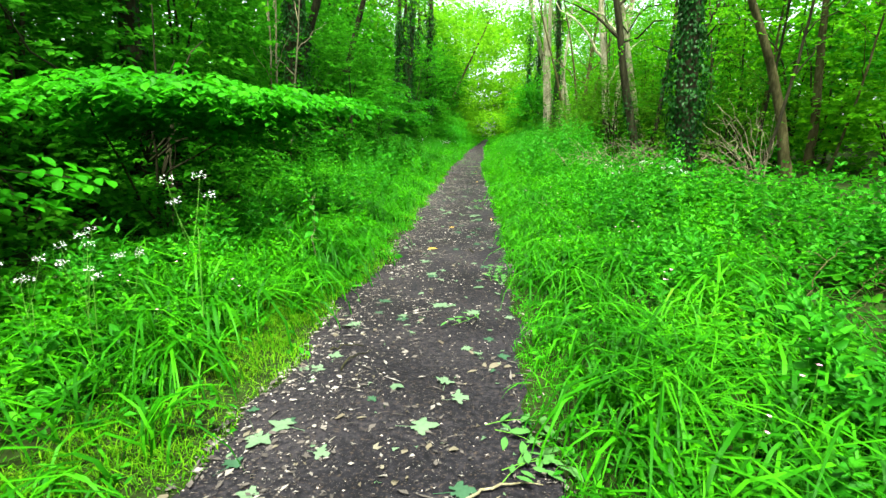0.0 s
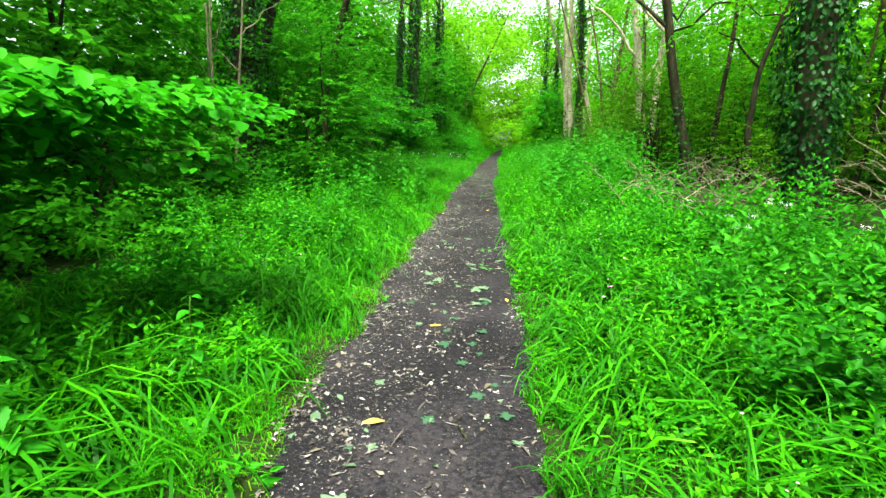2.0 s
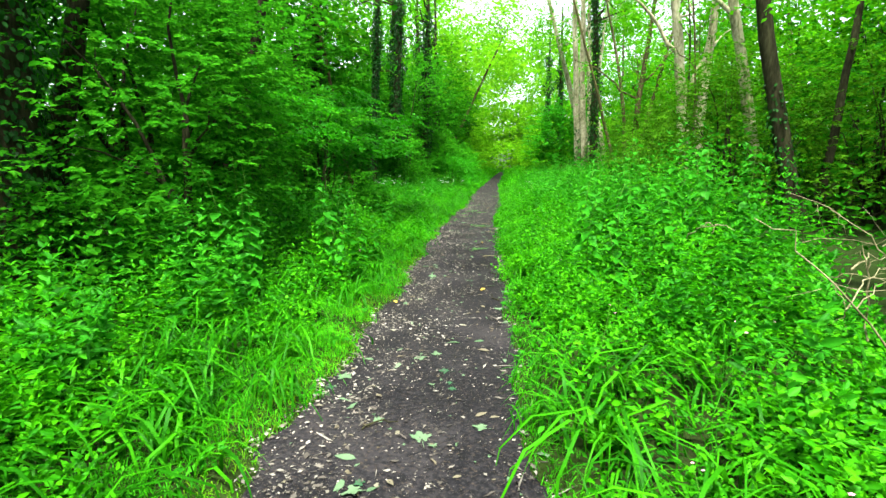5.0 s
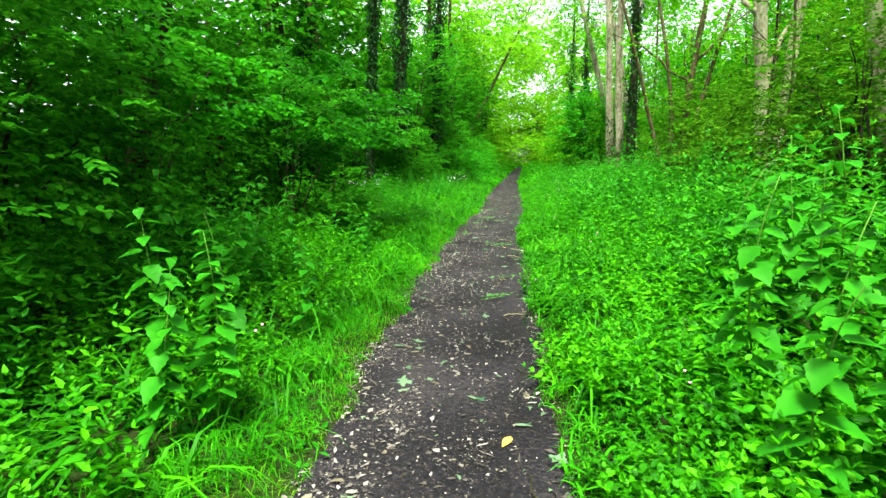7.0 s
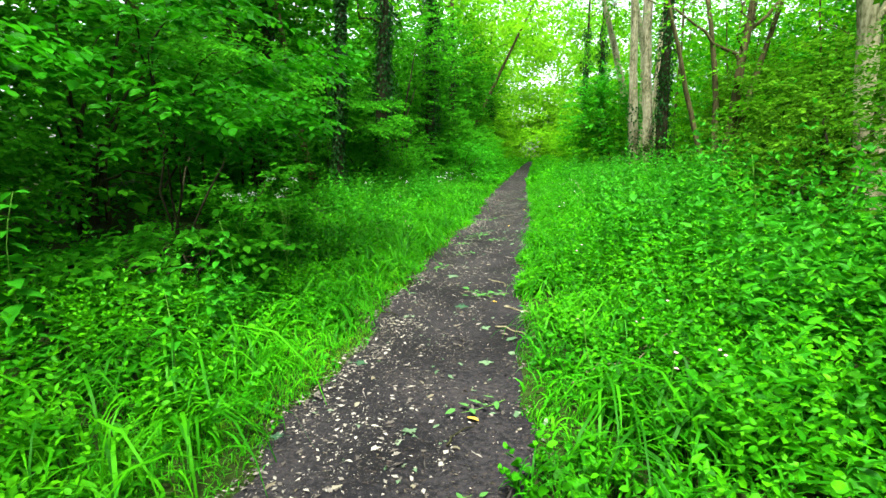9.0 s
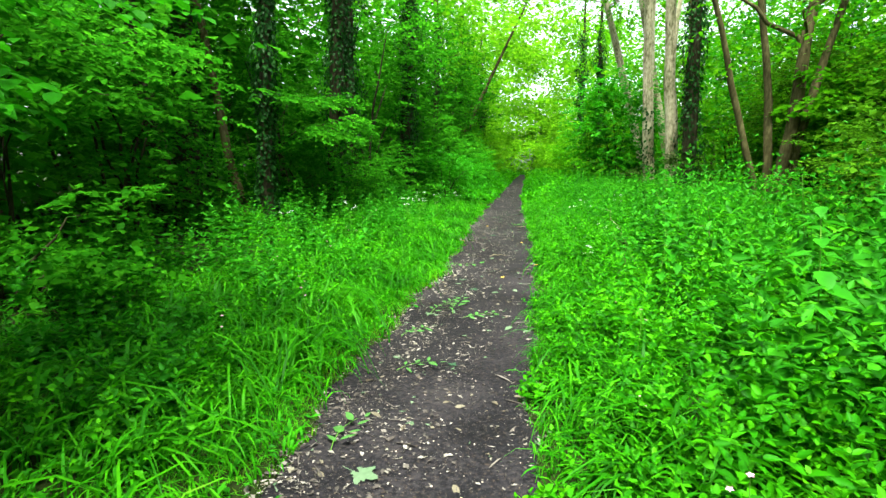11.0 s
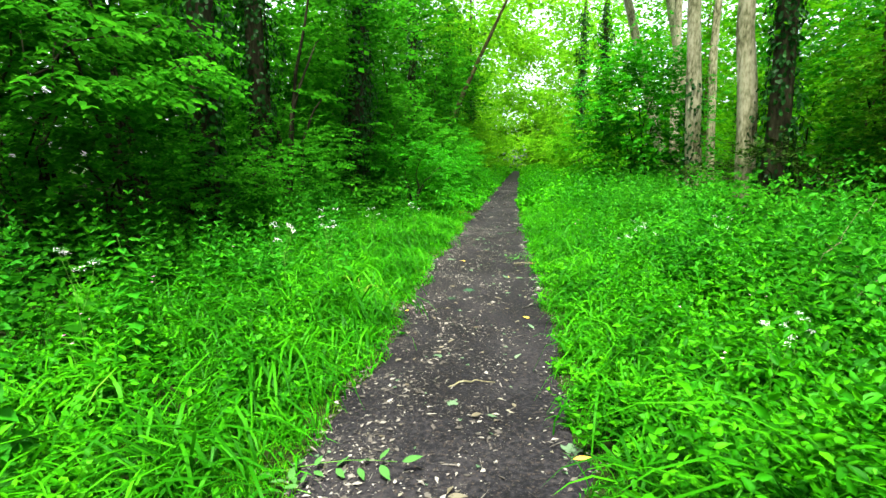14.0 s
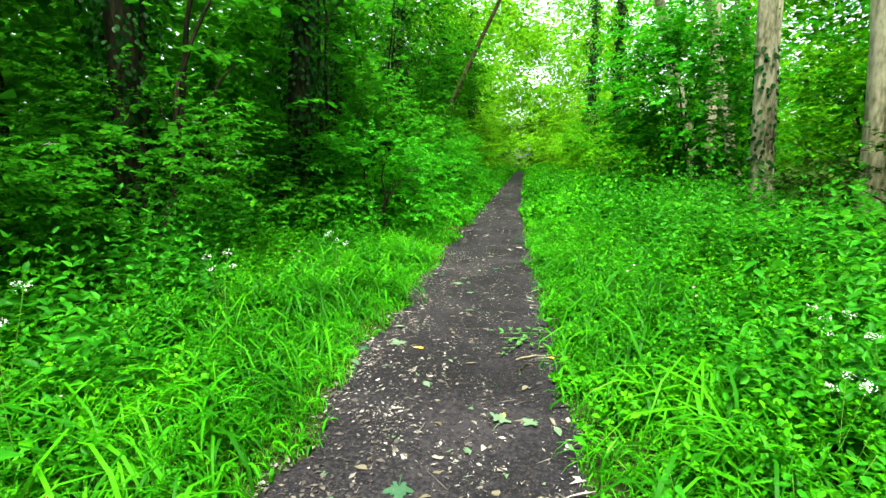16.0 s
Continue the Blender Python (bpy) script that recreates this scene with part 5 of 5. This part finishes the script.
spots = [(-2.7, 14.9, 1.2, 0), (-2.9, 15.5, 1.2, 2), (-3.1, 16.1, 1.25, 0), (-2.6, 15.9, 1.0, 1), (-3.3, 14.7, 1.2, 2), (-2.9, 16.8, 1.1, 1), (-3.4, 15.4, 1.2, 0), (0.75, 13.0, 0.8, 3), (1.2, 12.7, 0.9, 1), (0.95, 13.9, 1.0, 1), (1.7, 13.6, 1.1, 2), (2.0, 14.8, 1.2, 0), (2.2, 13.4, 1.1, 2), (1.15, 15.0, 1.0, 1), (1.4, 14.4, 1.25, 0), (1.25, 14.1, 1.0, 1), (1.6, 14.9, 1.15, 2), (1.1, 13.6, 0.9, 3), (1.8, 14.2, 1.1, 1), (1.0, 13.1, 0.7, 4), (1.5, 13.4, 0.9, 0), (1.9, 15.6, 1.1, 2), (1.35, 15.5, 0.9, 3), (0.85, 12.6, 0.6, 4),
         (-1.8, 13.3, 1.0, 0), (-1.95, 13.0, 0.9, 2), (-2.2, 13.6, 1.1, 1), (-2.7, 12.7, 1.35, 0), (-2.9, 13.1, 1.4, 2), (-3.0, 12.4, 1.3, 1), (-2.5, 12.2, 1.1, 3), (-2.4, 14.4, 1.0, 4), (-2.0, 14.6, 0.8, 3),
         (0.42, 22.35, 0.85, 0), (0.6, 22.7, 0.9, 1), (0.75, 22.5, 0.8, 2), (0.9, 23.4, 0.9, 3), (1.25, 24.3, 1.0, 0), (1.5, 24.8, 1.0, 2), (1.4, 25.6, 1.05, 1), (1.7, 25.2, 1.0, 4), (1.0, 24.7, 0.8, 3),
         (0.15, 27.9, 0.4, 4), (0.32, 28.0, 0.45, 3), (-0.12, 28.0, 0.35, 4), (0.35, 17.9, 0.5, 4), (0.55, 18.0, 0.55, 3), (0.9, 20.6, 0.9, 1), (1.3, 20.9, 1.0, 2), (1.6, 20.4, 1.0, 0), (1.5, 21.8, 1.0, 3), (2.0, 21.4, 1.1, 1), (2.1, 20.3, 1.0, 4),
         (-2.6, 15.2, 0.9, 3), (-2.7, 18.2, 0.8, 4), (-2.4, 17.5, 0.8, 0), (-2.2, 16.8, 0.6, 4), (-2.6, 24.6, 0.8, 3), (-2.9, 25.6, 0.9, 0), (-2.3, 27.6, 0.6, 4), (1.2, 29.5, 0.9, 0), (1.5, 30.0, 1.0, 2), (1.0, 30.2, 0.8, 3),
         (2.6, 5.2, 0.9, 1), (2.4, 5.8, 0.8, 3), (1.9, 4.2, 0.7, 4), (2.1, 6.4, 0.9, 0), (-1.5, 5.4, 0.6, 4), (-1.75, 4.6, 0.7, 3), (0.55, 8.2, 0.4, 4), (0.42, 7.9, 0.35, 3)]
kinds = [nettle(1.25, 0.15, 1), nettle(1.0, 0.14, 2), nettle(1.1, 0.145, 3), nettle(0.9, 0.135, 4), nettle(0.6, 0.115, 5)]
tops = [1.25, 1.0, 1.1, 0.9, 0.6]
for x, y, h, k in spots:
    h *= 1.25 if x > 0.7 and 12 < y < 27 else 1.0
    copy_thing(kinds[k], pose(x, y, float(rise(x, y)), rng.normal(0, 4), rng.normal(0, 4), rng.uniform(0, 360)) @ Matrix.Scale(h / tops[k], 4))
for ob in kinds:
    for o in (*ob.children_recursive, ob):
        bpy.data.objects.remove(o)


# ---- cow parsley and campion ----
def parsley(h, seed):
    r = np.random.default_rng(seed)
    ob = thing("cow_parsley", 0, 0, -20, "cow parsley with flat heads of tiny white flowers", "wildflower", "wildflowers on the verge")
    part("stem", mesh_of("stem", *tube_arrays(curve_pts((0, 0, 0), (r.normal(0, 0.05), r.normal(0, 0.05), h * 0.75), 7), np.linspace(0.003, 0.0018, 7), 6), STEM, True), ob)
    for q in range(4):
        an = q * 1.7 + r.uniform(0, 0.8)
        e = np.array([math.cos(an) * 0.09, math.sin(an) * 0.09, h * r.uniform(0.86, 1.02)])
        part("stalk", mesh_of("stalk", *tube_arrays(curve_pts((0, 0, h * r.uniform(0.5, 0.74)), e, 5, (0, 0, -0.02)), np.linspace(0.0016, 0.001, 5), 5), STEM, True), ob)
        m = 34
        rr, th = 0.034 * np.sqrt(r.uniform(0, 1, m)), r.uniform(0, 6.28, m)
        p = e + np.stack([rr * np.cos(th), rr * np.sin(th), 0.02 - 5.0 * rr ** 2 + r.normal(0, 0.009, m)], -1)
        a = np.stack([np.cos(th * 3), np.sin(th * 3), r.normal(0, 0.3, m)], -1)
        part("flower_head", mesh_of("flower_head", *leaf_arrays(p, a, np.array([0, 0, 1.0]) + r.normal(0, 0.3, (m, 3)), r.uniform(0.005, 0.009, m), LEAF_POINT * np.array([1, 1.4, 1])), WHITE), ob, "flat white flower head")
    return ob


whites = [parsley(0.8, 1), parsley(0.8, 2), parsley(0.8, 3)]
for q, (x, y, h) in enumerate(((-2.01, 2.21, 0.72), (-2.0, 1.87, 0.65), (-1.87, 2.34, 0.6), (-1.9, 2.07, 0.62), (-1.6, 2.5, 0.95), (-3.5, 24.0, 0.7), (-3.2, 25.6, 0.75), (-2.6, 28.0, 0.8), (-2.5, 27.8, 0.7), (0.61, 25.59, 0.55), (0.8, 25.8, 0.55), (-2.7, 27.2, 0.75), (-2.6, 27.0, 0.7), (0.69, 28.89, 0.62), (0.42, 28.27, 0.55), (0.75, 28.6, 0.6), (-2.49, 29.23, 0.68), (2.13, 6.06, 0.75), (2.2, 6.5, 0.8), (1.7, 7.2, 0.7), (2.3, 7.9, 0.75), (0.2, 23.63, 0.5), (-2.6, 18.9, 1.05), (-2.8, 18.5, 1.0), (-2.2, 30.4, 0.7), (1.2, 28.0, 0.75), (1.9, 9.0, 0.7))):
    copy_thing(whites[q % 3], pose(x, y, float(rise(x, y)), 0, 0, rng.uniform(0, 360)) @ Matrix.Scale(h / 0.8, 4))


def campion(seed, mat, label):
    r = np.random.default_rng(seed)
    ob = thing("campion", 0, 0, -20, label, "wildflower", "wildflowers on the verge")
    part("stem", mesh_of("stem", *tube_arrays(curve_pts((0, 0, 0), (0.02, 0.01, 0.5), 6, (0.02, 0, 0)), np.linspace(0.003, 0.0015, 6), 5), STEM, True), ob)
    for q in range(2):
        m = 5
        th = np.arange(m) * 2 * np.pi / m + r.uniform(0, 1)
        p = np.tile(np.array([0.02 + 0.05 * q, 0.01 - 0.03 * q, 0.505 - 0.06 * q]), (m, 1))
        a = np.stack([np.cos(th), np.sin(th), np.full(m, 0.25)], -1)
        part("flower", mesh_of("flower", *leaf_arrays(p, a, np.tile(np.array([0, 0, 1.0]), (m, 1)), np.full(m, 0.014)), mat), ob, "five-petalled pink flower")
    return ob


pinks = [campion(1, PINK, "small pink wildflower on a thin stem")]
for q in range(110):
    side = 1 if q % 5 < 3 else -1
    y = rng.uniform(1.2, 31)
    off = rng.uniform(0.35, 2.0)
    x = float(right_edge(y) + off) if side > 0 else float(left_edge(y) - off)
    copy_thing(pinks[0], pose(x, y, float(rise(x, y)), rng.normal(0, 8), rng.normal(0, 8), rng.uniform(0, 360)) @ Matrix.Scale(rng.uniform(0.5, 0.95), 4))
for ob in whites + pinks:
    for o in (*ob.children_recursive, ob):
        bpy.data.objects.remove(o)


# ---- dead branches and brushwood ----
def brushwood(x, y, bits, label, mat=DEADWOOD):
    """Dead twigs that arch out of the undergrowth. bits: (start, end, thickness), from the heap's foot."""
    ob = thing("dead_branch", x, y, float(rise(x, y)), label, "branch")
    for s, e, r in bits:
        ln = np.linalg.norm(np.subtract(e, s))
        lp = curve_pts(s, e, 10, (0, 0, 0.10 * ln), 0.02 * ln)
        br = part("twig", mesh_of("twig", *tube_arrays(lp, np.linspace(r, r * 0.3, 10), 6, 0.05), mat, True), ob)
        for q in range(2):
            k = int(rng.integers(3, 8))
            e2 = lp[k] + np.clip(rng.normal(0, 0.14, 3), -0.22, 0.22) * ln
            part("side_twig", mesh_of("side_twig", *tube_arrays(curve_pts(lp[k], e2, 6, (0, 0, 0.02), 0.01 * ln), np.linspace(r * 0.5, r * 0.15, 6), 5), mat, True), br)
    return ob


spray = []
for q in range(20):
    lean, far = rng.uniform(-1.3, 0.6), rng.uniform(-0.4, 0.4)
    spray.append(((rng.normal(0, 0.05), rng.normal(0, 0.05), 0.1), (lean * 0.75, far, rng.uniform(0.8, 1.85) - 0.25 * abs(lean)), rng.uniform(0.004, 0.008)))
spray.append(((0.1, 0, 0.1), (-0.75, 0.1, 1.5), 0.013))
brushwood(4.5, 9.1, spray, "bleached dead branch propped in the brambles")
heap = []
for q in range(110):
    s = (rng.normal(0, 0.8), rng.normal(0, 0.9), rng.uniform(0.1, 0.6))
    heap.append((s, (s[0] + rng.normal(-0.1, 0.6), s[1] + rng.normal(-0.2, 0.5), rng.uniform(0.4, 1.0)), rng.uniform(0.003, 0.007)))
brushwood(3.1, 10.6, heap, "heap of thin dry tan twigs in the brambles")
hollow = []
for q in range(22):
    s = (rng.normal(0, 0.35), rng.normal(0, 0.3), rng.uniform(0.02, 0.3))
    hollow.append((s, (s[0] + rng.normal(0, 0.35), s[1] + rng.normal(-0.1, 0.3), rng.uniform(0.2, 0.65)), rng.uniform(0.002, 0.005)))
brushwood(2.6, 3.0, hollow, "tangle of dead brown stems under the brambles", BROWN)
brushwood(2.9, 2.9, [((0.6, 0.2, 0.72), (-0.45, 0.0, 0.66), 0.016), ((0.4, 0.4, 0.2), (-0.2, 0.3, 0.8), 0.008), ((0.0, 0.5, 0.1), (-0.3, 0.2, 0.6), 0.006), ((0.3, 0.1, 0.1), (0.1, -0.2, 0.7), 0.006)], "pale dead branch caught in the undergrowth")
for x, y, e, r in ((0.75, 6.9, (0.12, -0.35, 0.42), 0.004), (0.45, 23.1, (-0.1, -0.6, 0.75), 0.004), (0.9, 24.0, (-0.5, 0.2, 0.85), 0.004), (1.2, 22.9, (-0.2, -0.4, 1.0), 0.004), (1.5, 13.9, (0.3, -0.6, 1.0), 0.004), (-1.6, 4.3, (0.0, 0.1, 0.7), 0.003), (1.3, 26.2, (0.4, 0.2, 1.1), 0.004), (1.6, 27.4, (0.3, -0.3, 1.0), 0.004), (0.3, 17.6, (0.35, 0.05, 0.3), 0.004), (-0.05, 17.4, (0.3, 0.05, 0.15), 0.004)):
    brushwood(x, y, [((0, 0, 0), e, r)], "dry pale stalk arching over the verge plants")
